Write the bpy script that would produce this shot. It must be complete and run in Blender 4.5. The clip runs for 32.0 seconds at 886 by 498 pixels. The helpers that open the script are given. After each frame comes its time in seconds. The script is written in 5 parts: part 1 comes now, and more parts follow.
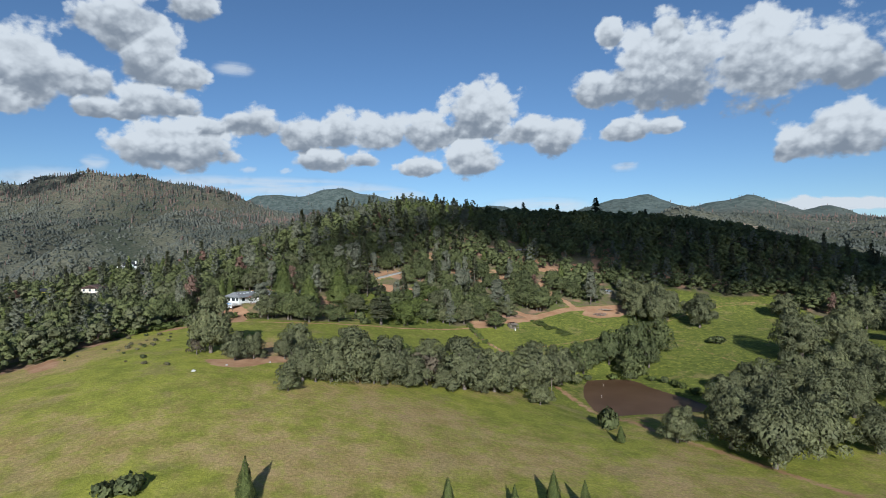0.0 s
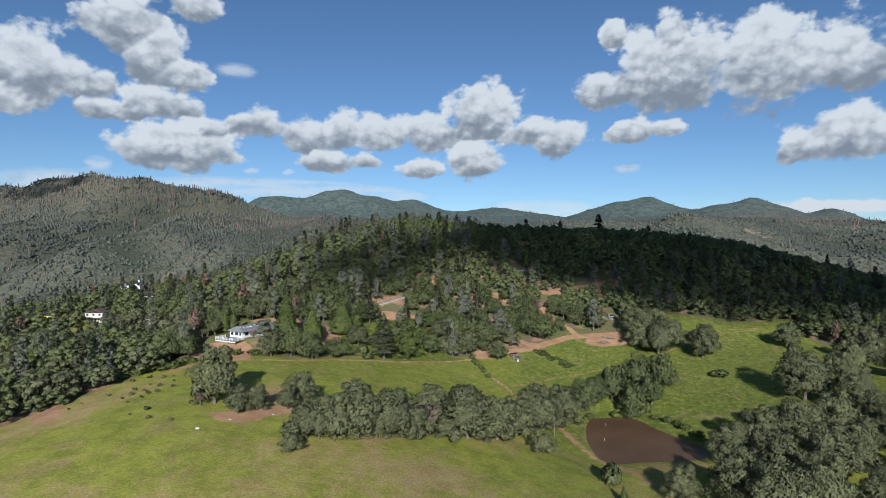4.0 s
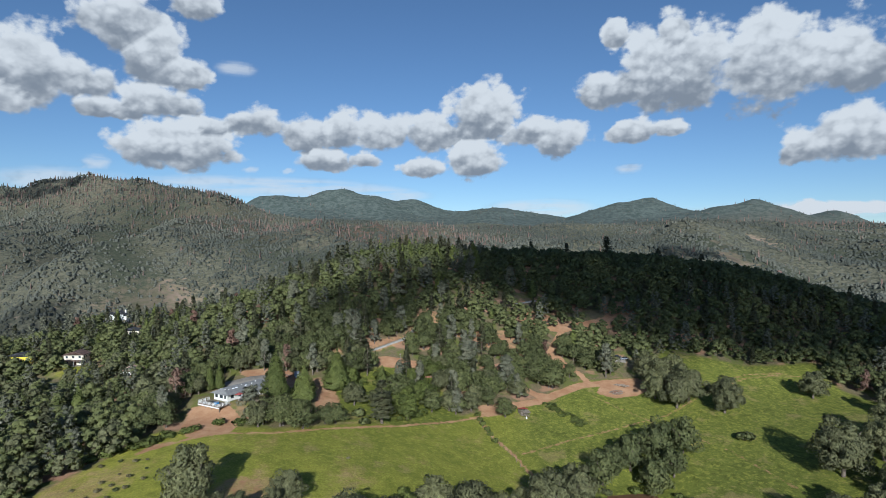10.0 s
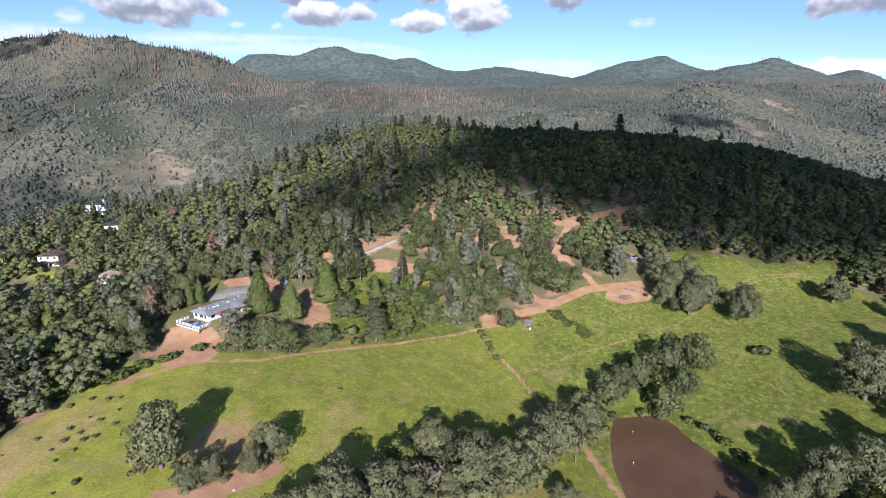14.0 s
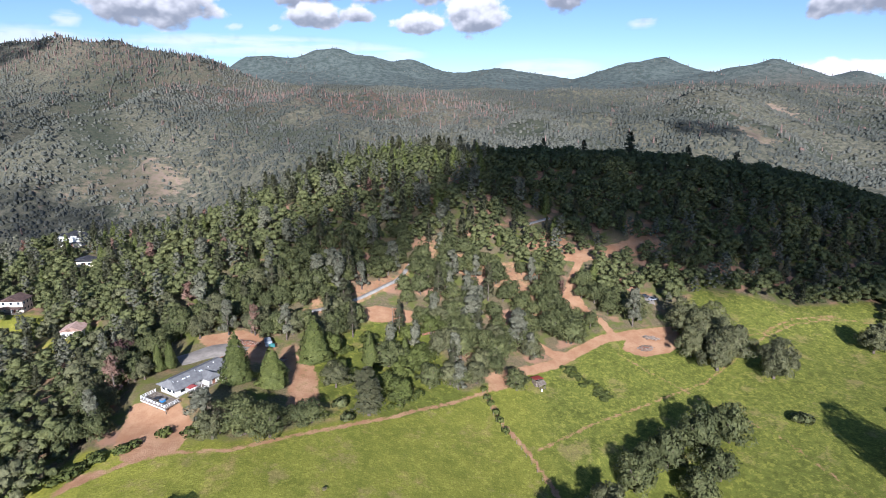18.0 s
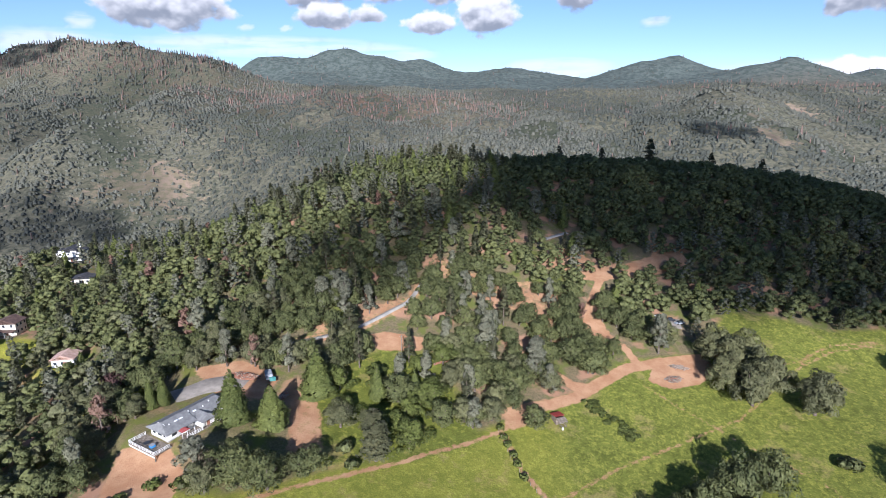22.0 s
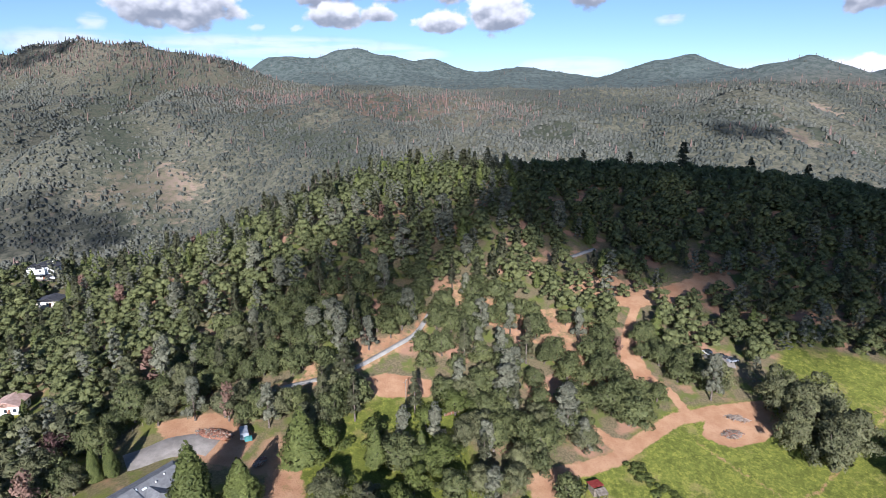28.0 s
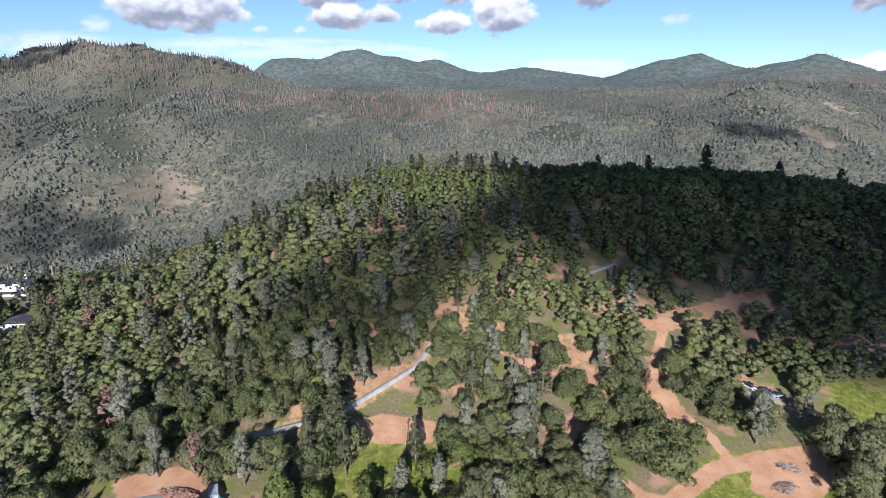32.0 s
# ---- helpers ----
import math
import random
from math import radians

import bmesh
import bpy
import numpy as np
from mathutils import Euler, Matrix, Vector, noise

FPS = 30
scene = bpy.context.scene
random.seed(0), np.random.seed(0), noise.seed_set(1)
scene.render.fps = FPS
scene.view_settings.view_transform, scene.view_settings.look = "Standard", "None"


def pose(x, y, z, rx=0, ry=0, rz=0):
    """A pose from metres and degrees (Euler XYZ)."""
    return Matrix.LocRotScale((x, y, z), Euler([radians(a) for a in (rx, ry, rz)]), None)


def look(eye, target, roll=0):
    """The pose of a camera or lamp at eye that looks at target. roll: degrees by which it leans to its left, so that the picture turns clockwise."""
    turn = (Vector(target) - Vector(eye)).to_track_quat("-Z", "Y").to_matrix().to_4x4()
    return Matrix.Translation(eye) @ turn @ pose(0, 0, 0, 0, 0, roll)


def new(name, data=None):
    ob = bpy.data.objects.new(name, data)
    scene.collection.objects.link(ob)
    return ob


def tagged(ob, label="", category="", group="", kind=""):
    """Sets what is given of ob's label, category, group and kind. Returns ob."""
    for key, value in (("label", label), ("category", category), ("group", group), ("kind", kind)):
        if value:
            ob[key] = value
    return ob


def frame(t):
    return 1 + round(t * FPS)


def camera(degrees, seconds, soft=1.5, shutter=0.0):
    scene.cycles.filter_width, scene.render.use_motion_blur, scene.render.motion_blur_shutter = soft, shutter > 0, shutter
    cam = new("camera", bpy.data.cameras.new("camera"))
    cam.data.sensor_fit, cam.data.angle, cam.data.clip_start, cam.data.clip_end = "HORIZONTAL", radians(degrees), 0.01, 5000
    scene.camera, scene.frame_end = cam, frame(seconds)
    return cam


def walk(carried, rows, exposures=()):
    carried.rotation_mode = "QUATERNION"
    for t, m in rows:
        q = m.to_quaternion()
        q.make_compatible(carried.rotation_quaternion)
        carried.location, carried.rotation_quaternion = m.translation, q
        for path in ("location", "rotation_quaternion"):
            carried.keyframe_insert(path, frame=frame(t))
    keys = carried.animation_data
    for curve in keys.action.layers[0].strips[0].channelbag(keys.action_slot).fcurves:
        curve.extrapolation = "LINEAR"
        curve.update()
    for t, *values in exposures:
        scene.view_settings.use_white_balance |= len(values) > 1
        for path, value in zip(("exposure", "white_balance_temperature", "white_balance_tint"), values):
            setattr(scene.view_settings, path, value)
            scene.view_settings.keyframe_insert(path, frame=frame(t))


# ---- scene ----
cam = camera(76.3, 32.0, soft=0.6)


def aim(x, y, z, yaw, pitch, roll):
    """Camera pose from its place, heading, tilt and lean."""
    return pose(x, y, z, 90 + pitch, 0, yaw) @ pose(0, 0, 0, 0, 0, roll)


PATH = [
    (0, aim(-0.07, 0.01, 72.16, 1.09, -0.07, -0.16)),
    (1, aim(-0.16, 0.01, 75.71, 1.10, -0.07, -0.12)),
    (2, aim(-0.10, 0.01, 79.26, 1.20, -0.08, -0.09)),
    (3, aim(-0.19, 0.01, 82.67, 1.21, -0.09, -0.06)),
    (3.5, aim(-0.25, -0.12, 84.54, 1.30, -0.09, -0.03)),
    (5.5, aim(-0.75, 0.36, 91.58, 1.27, -0.12, 0.12)),
    (6, aim(-0.80, 0.80, 93.31, 1.37, -0.13, 0.16)),
    (6.5, aim(-1.01, 1.79, 95.02, 1.38, -0.22, 0.15)),
    (7, aim(-1.07, 3.08, 96.60, 1.39, -0.20, 0.14)),
    (7.5, aim(-1.27, 5.15, 98.46, 1.35, -0.24, 0.13)),
    (8, aim(-1.47, 7.23, 100.32, 1.31, -0.28, 0.12)),
    (8.5, aim(-1.60, 9.95, 102.18, 1.33, -0.32, 0.12)),
    (9, aim(-1.73, 12.67, 104.04, 1.34, -0.36, 0.11)),
    (9.5, aim(-1.93, 15.84, 106.01, 1.33, -0.37, 0.14)),
    (10, aim(-2.14, 19.01, 107.98, 1.32, -0.38, 0.17)),
    (10.6, aim(-2.15, 23.02, 110.08, 1.33, -0.37, 0.05)),
    (10.8, aim(-2.05, 24.11, 110.50, 1.36, -2.30, 0.04)),
    (11, aim(-1.96, 25.21, 110.91, 1.40, -4.83, 0.03)),
    (11.2, aim(-1.87, 26.48, 111.73, 1.40, -7.80, 0.03)),
    (11.4, aim(-1.78, 27.75, 112.54, 1.39, -10.75, 0.02)),
    (11.6, aim(-1.74, 29.10, 113.42, 1.39, -13.15, 0.03)),
    (11.8, aim(-1.76, 30.54, 114.35, 1.39, -14.10, 0.06)),
    (12, aim(-1.79, 31.98, 115.28, 1.38, -14.12, 0.10)),
    (12.5, aim(-1.92, 35.58, 116.89, 1.37, -14.08, 0.08)),
    (13, aim(-2.05, 39.19, 118.50, 1.36, -14.14, 0.06)),
    (14, aim(-2.18, 46.25, 121.42, 1.30, -14.22, 0.09)),
    (14.5, aim(-2.39, 49.72, 122.95, 1.32, -14.21, 0.06)),
    (16.5, aim(-3.01, 63.69, 129.45, 1.24, -14.34, -0.10)),
    (17, aim(-3.05, 67.24, 130.93, 1.24, -14.33, -0.13)),
    (18, aim(-3.42, 73.92, 134.03, 1.25, -14.22, -0.10)),
    (18.5, aim(-3.45, 76.08, 135.92, 1.26, -14.13, -0.16)),
    (19, aim(-3.63, 77.53, 137.23, 1.28, -14.24, -0.21)),
    (19.5, aim(-3.81, 79.26, 138.54, 1.49, -14.25, -0.16)),
    (20, aim(-3.85, 81.14, 138.98, 1.81, -14.16, -0.22)),
    (20.5, aim(-4.03, 83.30, 139.14, 2.03, -14.22, -0.22)),
    (21, aim(-4.21, 85.47, 139.30, 2.24, -14.28, -0.23)),
    (22, aim(-4.54, 90.19, 139.32, 2.37, -14.30, -0.32)),
    (23, aim(-4.87, 95.49, 139.34, 2.60, -14.32, -0.42)),
    (24, aim(-5.21, 100.93, 139.50, 2.83, -14.34, -0.41)),
    (25, aim(-5.47, 107.02, 139.49, 2.96, -14.33, -0.41)),
    (25.5, aim(-5.75, 109.92, 139.48, 3.07, -14.33, -0.41)),
    (27.5, aim(-6.57, 122.38, 139.45, 3.41, -14.32, -0.40)),
    (28, aim(-6.70, 125.53, 139.46, 3.45, -14.31, -0.43)),
    (29, aim(-7.10, 131.69, 139.48, 3.62, -14.27, -0.49)),
    (30, aim(-7.50, 137.84, 139.50, 3.70, -14.24, -0.54)),
    (31, aim(-7.90, 144.07, 139.51, 3.86, -14.23, -0.59)),
    (32, aim(-8.31, 150.30, 139.52, 3.91, -14.21, -0.65)),
]
walk(cam, PATH, [(0, 0.32, 5750, 6), (10.6, 0.32, 5750, 6), (11.1, 0.36, 5750, 10), (12.0, 0.62, 5750, 15), (13.0, 0.92, 5750, 17), (32, 0.92, 5750, 17)])

# ---- light ----
SUN_UP, SUN_TURN = 23.5, 2.0  # degrees above the horizon; degrees east of due south behind the camera
SUN_WAY = Vector((-math.sin(radians(SUN_TURN)) * math.cos(radians(SUN_UP)), math.cos(radians(SUN_TURN)) * math.cos(radians(SUN_UP)), -math.sin(radians(SUN_UP))))
world = bpy.data.worlds.new("sky_world")
scene.world = world
world.use_nodes = True
wn, wl = world.node_tree.nodes, world.node_tree.links
sky = wn.new("ShaderNodeTexSky")
sky.sky_type, sky.sun_disc = "NISHITA", False
sky.sun_elevation, sky.sun_rotation = radians(SUN_UP), radians(180 - SUN_TURN)
sky.altitude, sky.air_density, sky.dust_density, sky.ozone_density = 1500, 1.0, 0.0, 3.5
wn["Background"].inputs["Strength"].default_value = 0.07
wl.new(sky.outputs["Color"], wn["Background"].inputs["Color"])
sun = new("sun", bpy.data.lights.new("sun", "SUN"))
sun.data.energy, sun.data.angle, sun.data.color = 4.8, radians(0.55), (1.0, 0.96, 0.89)
sun.matrix_world = look((0, 0, 900), Vector((0, 0, 900)) + SUN_WAY)

# ---- materials ----
class Nodes:
    """Short hand for building a node material."""

    def __init__(self, name, rough=0.9, metal=0.0, specular=0.3):
        self.mat = bpy.data.materials.new(name)
        self.mat.use_nodes = True
        self.t = self.mat.node_tree
        self.b = self.t.nodes["Principled BSDF"]
        self.b.inputs["Roughness"].default_value = rough
        self.b.inputs["Metallic"].default_value = metal
        self.b.inputs["Specular IOR Level"].default_value = specular
        self.pos = self.t.nodes.new("ShaderNodeTexCoord").outputs["Object"]

    def plug(self, socket, value):
        if hasattr(value, "is_linked"):
            self.t.links.new(value, socket)
        elif isinstance(value, (tuple, list)) and len(value) == 3 and socket.type == "RGBA":
            socket.default_value = (*value, 1)
        else:
            socket.default_value = value

    def noise(self, scale, detail=4.0, rough=0.55, at=None, stretch=None):
        n = self.t.nodes.new("ShaderNodeTexNoise")
        n.inputs["Scale"].default_value, n.inputs["Detail"].default_value, n.inputs["Roughness"].default_value = scale, detail, rough
        src = at or self.pos
        if stretch:
            m = self.t.nodes.new("ShaderNodeMapping")
            m.inputs["Scale"].default_value = stretch
            self.t.links.new(src, m.inputs["Vector"])
            src = m.outputs["Vector"]
        self.t.links.new(src, n.inputs["Vector"])
        return n.outputs["Fac"]

    def wave(self, scale, axis="X", distort=0.0, profile="SAW"):
        n = self.t.nodes.new("ShaderNodeTexWave")
        n.bands_direction, n.wave_profile = axis, profile
        n.inputs["Scale"].default_value, n.inputs["Distortion"].default_value = scale, distort
        self.t.links.new(self.pos, n.inputs["Vector"])
        return n.outputs["Fac"]

    def attr(self, name):
        n = self.t.nodes.new("ShaderNodeAttribute")
        n.attribute_name = name
        return n.outputs["Fac"]

    def object_random(self):
        return self.t.nodes.new("ShaderNodeObjectInfo").outputs["Random"]

    def island_random(self):
        return self.t.nodes.new("ShaderNodeNewGeometry").outputs["Random Per Island"]

    def math(self, op, a, b=0.0):
        n = self.t.nodes.new("ShaderNodeMath")
        n.operation, n.use_clamp = op, False
        self.plug(n.inputs[0], a), self.plug(n.inputs[1], b)
        return n.outputs[0]

    def step(self, value, low, high):
        n = self.t.nodes.new("ShaderNodeMapRange")
        n.interpolation_type = "SMOOTHSTEP"
        self.plug(n.inputs["Value"], value)
        n.inputs["From Min"].default_value, n.inputs["From Max"].default_value = low, high
        return n.outputs["Result"]

    def mix(self, fac, a, b, kind="MIX"):
        n = self.t.nodes.new("ShaderNodeMix")
        n.data_type, n.blend_type = "RGBA", kind
        self.plug(n.inputs[0], fac), self.plug(n.inputs[6], a), self.plug(n.inputs[7], b)
        return n.outputs[2]

    def bump(self, height, strength=0.4, distance=0.1):
        n = self.t.nodes.new("ShaderNodeBump")
        n.inputs["Strength"].default_value, n.inputs["Distance"].default_value = strength, distance
        self.t.links.new(height, n.inputs["Height"])
        self.t.links.new(n.outputs["Normal"], self.b.inputs["Normal"])

    def color(self, value):
        self.plug(self.b.inputs["Base Color"], value)
        return self.mat


def plain(name, dark, light, scale=3.0, rough=0.8, metal=0.0, bump=0.2, fine=30.0):
    """A worn surface: two tones at two scales with fine relief."""
    n = Nodes(name, rough, metal)
    big, small = n.noise(scale, 5), n.noise(fine, 3)
    c = n.mix(n.step(big, 0.3, 0.7), dark, light)
    c = n.mix(n.math("MULTIPLY", n.step(small, 0.45, 0.75), 0.35), c, dark)
    if bump:
        n.bump(small, bump, 0.02)
    return n.color(c)


def leafy(name, dark, light, warm, translucent=0.25, grain=3.0):
    """Foliage: tone by tree, by clump and by patch of the crown, with some light passing through."""
    n = Nodes(name, 0.65, 0.0, 0.25)
    tone = n.math("ADD", n.math("MULTIPLY", n.attr("tone"), 0.6), n.math("MULTIPLY", n.object_random(), 0.4))
    c = n.mix(n.math("ADD", 0.34, n.math("MULTIPLY", n.island_random(), 0.5)), dark, light)
    c = n.mix(n.math("MULTIPLY", n.step(tone, 0.35, 0.95), 0.6), c, warm)
    c = n.mix(n.math("MULTIPLY", n.step(n.noise(0.45, 4), 0.38, 0.7), 0.45), c, dark)
    c = n.mix(n.math("MULTIPLY", n.step(n.noise(grain, 5, 0.7), 0.44, 0.60), 0.45), c, tuple(0.7 * v for v in dark))
    c = n.mix(1.0, c, n.math("ADD", 0.76, n.math("MULTIPLY", tone, 0.55)), "MULTIPLY")
    n.bump(n.noise(1.9, 4, 0.65), 0.55, 0.35)
    n.color(c)
    if translucent:
        tr = n.t.nodes.new("ShaderNodeBsdfTranslucent")
        n.plug(tr.inputs["Color"], c)
        ms = n.t.nodes.new("ShaderNodeMixShader")
        ms.inputs[0].default_value = translucent
        out = n.t.nodes["Material Output"]
        n.t.links.new(n.b.outputs[0], ms.inputs[1]), n.t.links.new(tr.outputs[0], ms.inputs[2])
        n.t.links.new(ms.outputs[0], out.inputs["Surface"])
    return n.mat


def ground_material():
    """Meadow, bare red soil, leaf litter under the woods, and scrub on the far slopes, each by its own cover mask."""
    n = Nodes("ground_cover", 0.95, 0.0, 0.15)
    patch, mid, fine = n.noise(0.028, 5), n.noise(0.16, 5, 0.6), n.noise(1.6, 4, 0.65)
    green = n.mix(n.step(mid, 0.3, 0.7), (0.215, 0.222, 0.030), (0.370, 0.352, 0.054))
    lush = n.mix(n.step(n.noise(0.3, 5, 0.65), 0.30, 0.70), (0.084, 0.102, 0.018), (0.168, 0.186, 0.034))
    green = n.mix(n.attr("lush"), green, lush)
    dry = n.mix(n.step(mid, 0.3, 0.72), (0.385, 0.262, 0.098), (0.510, 0.335, 0.168))
    dryness = n.math("ADD", n.attr("dry"), n.math("ADD", n.math("MULTIPLY", n.math("SUBTRACT", patch, 0.5), 2.6), n.math("MULTIPLY", n.math("SUBTRACT", n.noise(0.22, 6, 0.68), 0.5), 1.7)))
    c = n.mix(n.step(dryness, 0.25, 0.95), green, dry)
    tuft = n.noise(0.5, 6, 0.72)
    c = n.mix(n.math("MULTIPLY", n.step(tuft, 0.50, 0.62), 0.8), c, n.mix(0.6, c, (0.40, 0.39, 0.07)))
    c = n.mix(n.math("MULTIPLY", n.step(n.noise(0.075, 6, 0.7), 0.54, 0.64), 0.45), c, (0.36, 0.24, 0.13))
    flowers = n.math("MULTIPLY", n.step(n.math("ADD", n.noise(0.85, 5, 0.7), n.math("MULTIPLY", mid, 0.35)), 0.62, 0.84), n.attr("bloom"))
    c = n.mix(n.math("MULTIPLY", flowers, 0.8), c, (0.40, 0.395, 0.075))
    c = n.mix(n.step(fine, 0.35, 0.8), n.mix(0.42, c, (0.085, 0.095, 0.018)), c)
    c = n.mix(1.0, c, n.math("ADD", 0.26, n.math("MULTIPLY", n.noise(1.8, 6, 0.85), 1.5)), "MULTIPLY")
    litter = n.mix(n.step(fine, 0.3, 0.7), (0.11, 0.092, 0.05), (0.21, 0.165, 0.095))
    litter = n.mix(n.step(mid, 0.45, 0.62), litter, (0.12, 0.135, 0.035))
    litter = n.mix(n.step(n.noise(0.07, 5), 0.52, 0.62), litter, (0.34, 0.195, 0.125))
    c = n.mix(n.attr("litter"), c, litter)
    scrub = n.mix(n.step(n.noise(0.11, 7, 0.72), 0.36, 0.62), (0.056, 0.060, 0.042), (0.160, 0.150, 0.104))
    scrub = n.mix(n.math("MULTIPLY", n.step(n.math("ADD", n.attr("bare"), n.math("MULTIPLY", n.math("SUBTRACT", n.noise(0.035, 7, 0.72), 0.5), 2.2)), 0.35, 0.65), 0.85), scrub, n.mix(n.step(n.noise(0.09, 4), 0.4, 0.6), (0.25, 0.20, 0.125), (0.33, 0.235, 0.175)))
    scrub = n.mix(n.math("MULTIPLY", n.step(n.noise(0.006, 6, 0.62), 0.48, 0.62), 0.4), scrub, n.mix(n.step(n.noise(0.14, 6, 0.72), 0.40, 0.60), (0.045, 0.050, 0.032), (0.165, 0.145, 0.095)))
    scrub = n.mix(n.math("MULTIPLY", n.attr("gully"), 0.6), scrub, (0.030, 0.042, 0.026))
    scrub = n.mix(n.math("MULTIPLY", n.attr("rust"), n.step(n.noise(0.03, 6, 0.65), 0.42, 0.6)), scrub, (0.165, 0.098, 0.072))
    # Farthest conifer slopes: distance haze painted in as a bluish grey-green.
    scrub = n.mix(n.attr("hazed_conifer"), scrub, n.mix(n.step(n.noise(0.03, 7, 0.7), 0.35, 0.65), (0.050, 0.066, 0.060), (0.106, 0.126, 0.114)))
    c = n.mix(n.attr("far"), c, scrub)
    soil = n.mix(n.step(mid, 0.3, 0.7), (0.34, 0.178, 0.095), (0.46, 0.275, 0.158))
    soil = n.mix(n.math("MULTIPLY", n.step(fine, 0.5, 0.8), 0.5), soil, (0.27, 0.13, 0.075))
    edge = n.math("ADD", n.attr("soil"), n.math("MULTIPLY", n.math("SUBTRACT", n.noise(0.45, 6, 0.7), 0.5), 1.0))
    c = n.mix(n.step(edge, 0.34, 0.66), c, soil)
    n.bump(n.math("ADD", fine, n.math("MULTIPLY", n.noise(6.0, 3), 0.5)), 0.6, 0.25)
    return n.color(c)


GROUND = ground_material()
OAK = leafy("oak_leaves", (0.074, 0.078, 0.037), (0.248, 0.248, 0.124), (0.236, 0.234, 0.098), 0.25, 4.0)
DARK_OAK = leafy("live_oak_leaves", (0.054, 0.067, 0.027), (0.19, 0.204, 0.08), (0.205, 0.21, 0.074), 0.26, 1.7)
LIME = leafy("bright_leaves", (0.066, 0.085, 0.021), (0.176, 0.2, 0.056), (0.19, 0.214, 0.053))
CEDAR = leafy("cedar_sprays", (0.062, 0.082, 0.022), (0.2, 0.222, 0.064), (0.205, 0.222, 0.06))
PINE = leafy("pine_needles", (0.056, 0.063, 0.034), (0.183, 0.180, 0.093), (0.199, 0.187, 0.089))
GREY_PINE = leafy("grey_pine_needles", (0.098, 0.104, 0.07), (0.27, 0.264, 0.182), (0.248, 0.242, 0.156), 0.2, 2.2)
RUST = leafy("dead_needles", (0.15, 0.085, 0.06), (0.33, 0.20, 0.15), (0.28, 0.19, 0.14))
DRY_LEAF = leafy("dry_shrub_leaves", (0.12, 0.10, 0.055), (0.30, 0.26, 0.15), (0.26, 0.24, 0.12))
TWIGS = leafy("bare_twigs", (0.100, 0.078, 0.050), (0.220, 0.175, 0.119), (0.200, 0.156, 0.108))
PLUM = leafy("plum_leaves", (0.07, 0.035, 0.032), (0.16, 0.09, 0.08), (0.15, 0.10, 0.08))
BARK = plain("bark", (0.07, 0.052, 0.04), (0.20, 0.165, 0.135), 2.0, 0.95, 0, 0.6, 9.0)
# Leaf green shifted to grey-blue: the haze of distance is in the colour.
HAZED_LEAF = leafy("hazed_scrub_leaves", (0.04, 0.047, 0.039), (0.11, 0.114, 0.09), (0.165, 0.155, 0.118), 0.0, 0.4)
FAR_RUST = leafy("far_dead_needles", (0.120, 0.082, 0.068), (0.240, 0.158, 0.128), (0.215, 0.165, 0.135), 0.0, 0.4)
SHINGLE = plain("grey_shingles", (0.15, 0.15, 0.15), (0.23, 0.23, 0.225), 0.8, 0.9, 0, 0.4, 7.0)
DARK_SHINGLE = plain("dark_shingles", (0.035, 0.036, 0.04), (0.085, 0.085, 0.09), 0.8, 0.9, 0, 0.4, 7.0)
BROWN_ROOF = plain("brown_shingles", (0.09, 0.055, 0.045), (0.17, 0.11, 0.09), 0.8, 0.9, 0, 0.4, 7.0)
PINK_ROOF = plain("faded_pink_roof", (0.42, 0.27, 0.21), (0.60, 0.42, 0.34), 0.7, 0.85, 0, 0.2, 6.0)
RED_ROOF = plain("rusted_red_sheet", (0.30, 0.035, 0.03), (0.48, 0.10, 0.075), 1.2, 0.6, 0.2, 0.3, 12.0)
WHITE_PAINT = plain("white_paint", (0.62, 0.61, 0.58), (0.74, 0.73, 0.70), 0.7, 0.6, 0, 0.1, 12.0)
CREAM_PAINT = plain("cream_paint", (0.62, 0.55, 0.44), (0.74, 0.67, 0.55), 0.7, 0.7, 0, 0.1, 12.0)
YELLOW_PAINT = plain("yellow_paint", (0.62, 0.52, 0.05), (0.78, 0.68, 0.10), 0.7, 0.7, 0, 0.1, 12.0)
PANE = plain("window_pane", (0.02, 0.025, 0.03), (0.05, 0.06, 0.07), 0.5, 0.12, 0, 0.0, 5.0)
SKYLIGHT = plain("skylight_dome", (0.72, 0.75, 0.78), (0.86, 0.88, 0.9), 1.0, 0.3, 0, 0.0, 5.0)
PLANK = plain("weathered_planks", (0.12, 0.095, 0.072), (0.29, 0.245, 0.195), 1.4, 0.9, 0, 0.4, 10.0)
REDWOOD = plain("red_brown_timber", (0.16, 0.07, 0.045), (0.33, 0.16, 0.10), 1.0, 0.85, 0, 0.3, 9.0)
PALE_WOOD = plain("pale_split_wood", (0.25, 0.18, 0.13), (0.42, 0.33, 0.26), 2.0, 0.9, 0, 0.3, 9.0)
CONCRETE = plain("pale_concrete", (0.25, 0.235, 0.212), (0.36, 0.338, 0.30), 0.5, 0.9, 0, 0.2, 4.0)
GRAVEL = plain("grey_gravel", (0.20, 0.178, 0.15), (0.32, 0.285, 0.245), 0.35, 0.95, 0, 0.6, 6.0)
ROCK = plain("pale_rock", (0.36, 0.33, 0.29), (0.62, 0.58, 0.53), 1.5, 0.95, 0, 0.6, 5.0)
DARK_PAINT = plain("dark_vehicle_paint", (0.02, 0.022, 0.028), (0.05, 0.055, 0.065), 1.0, 0.3, 0.1, 0.0, 9.0)
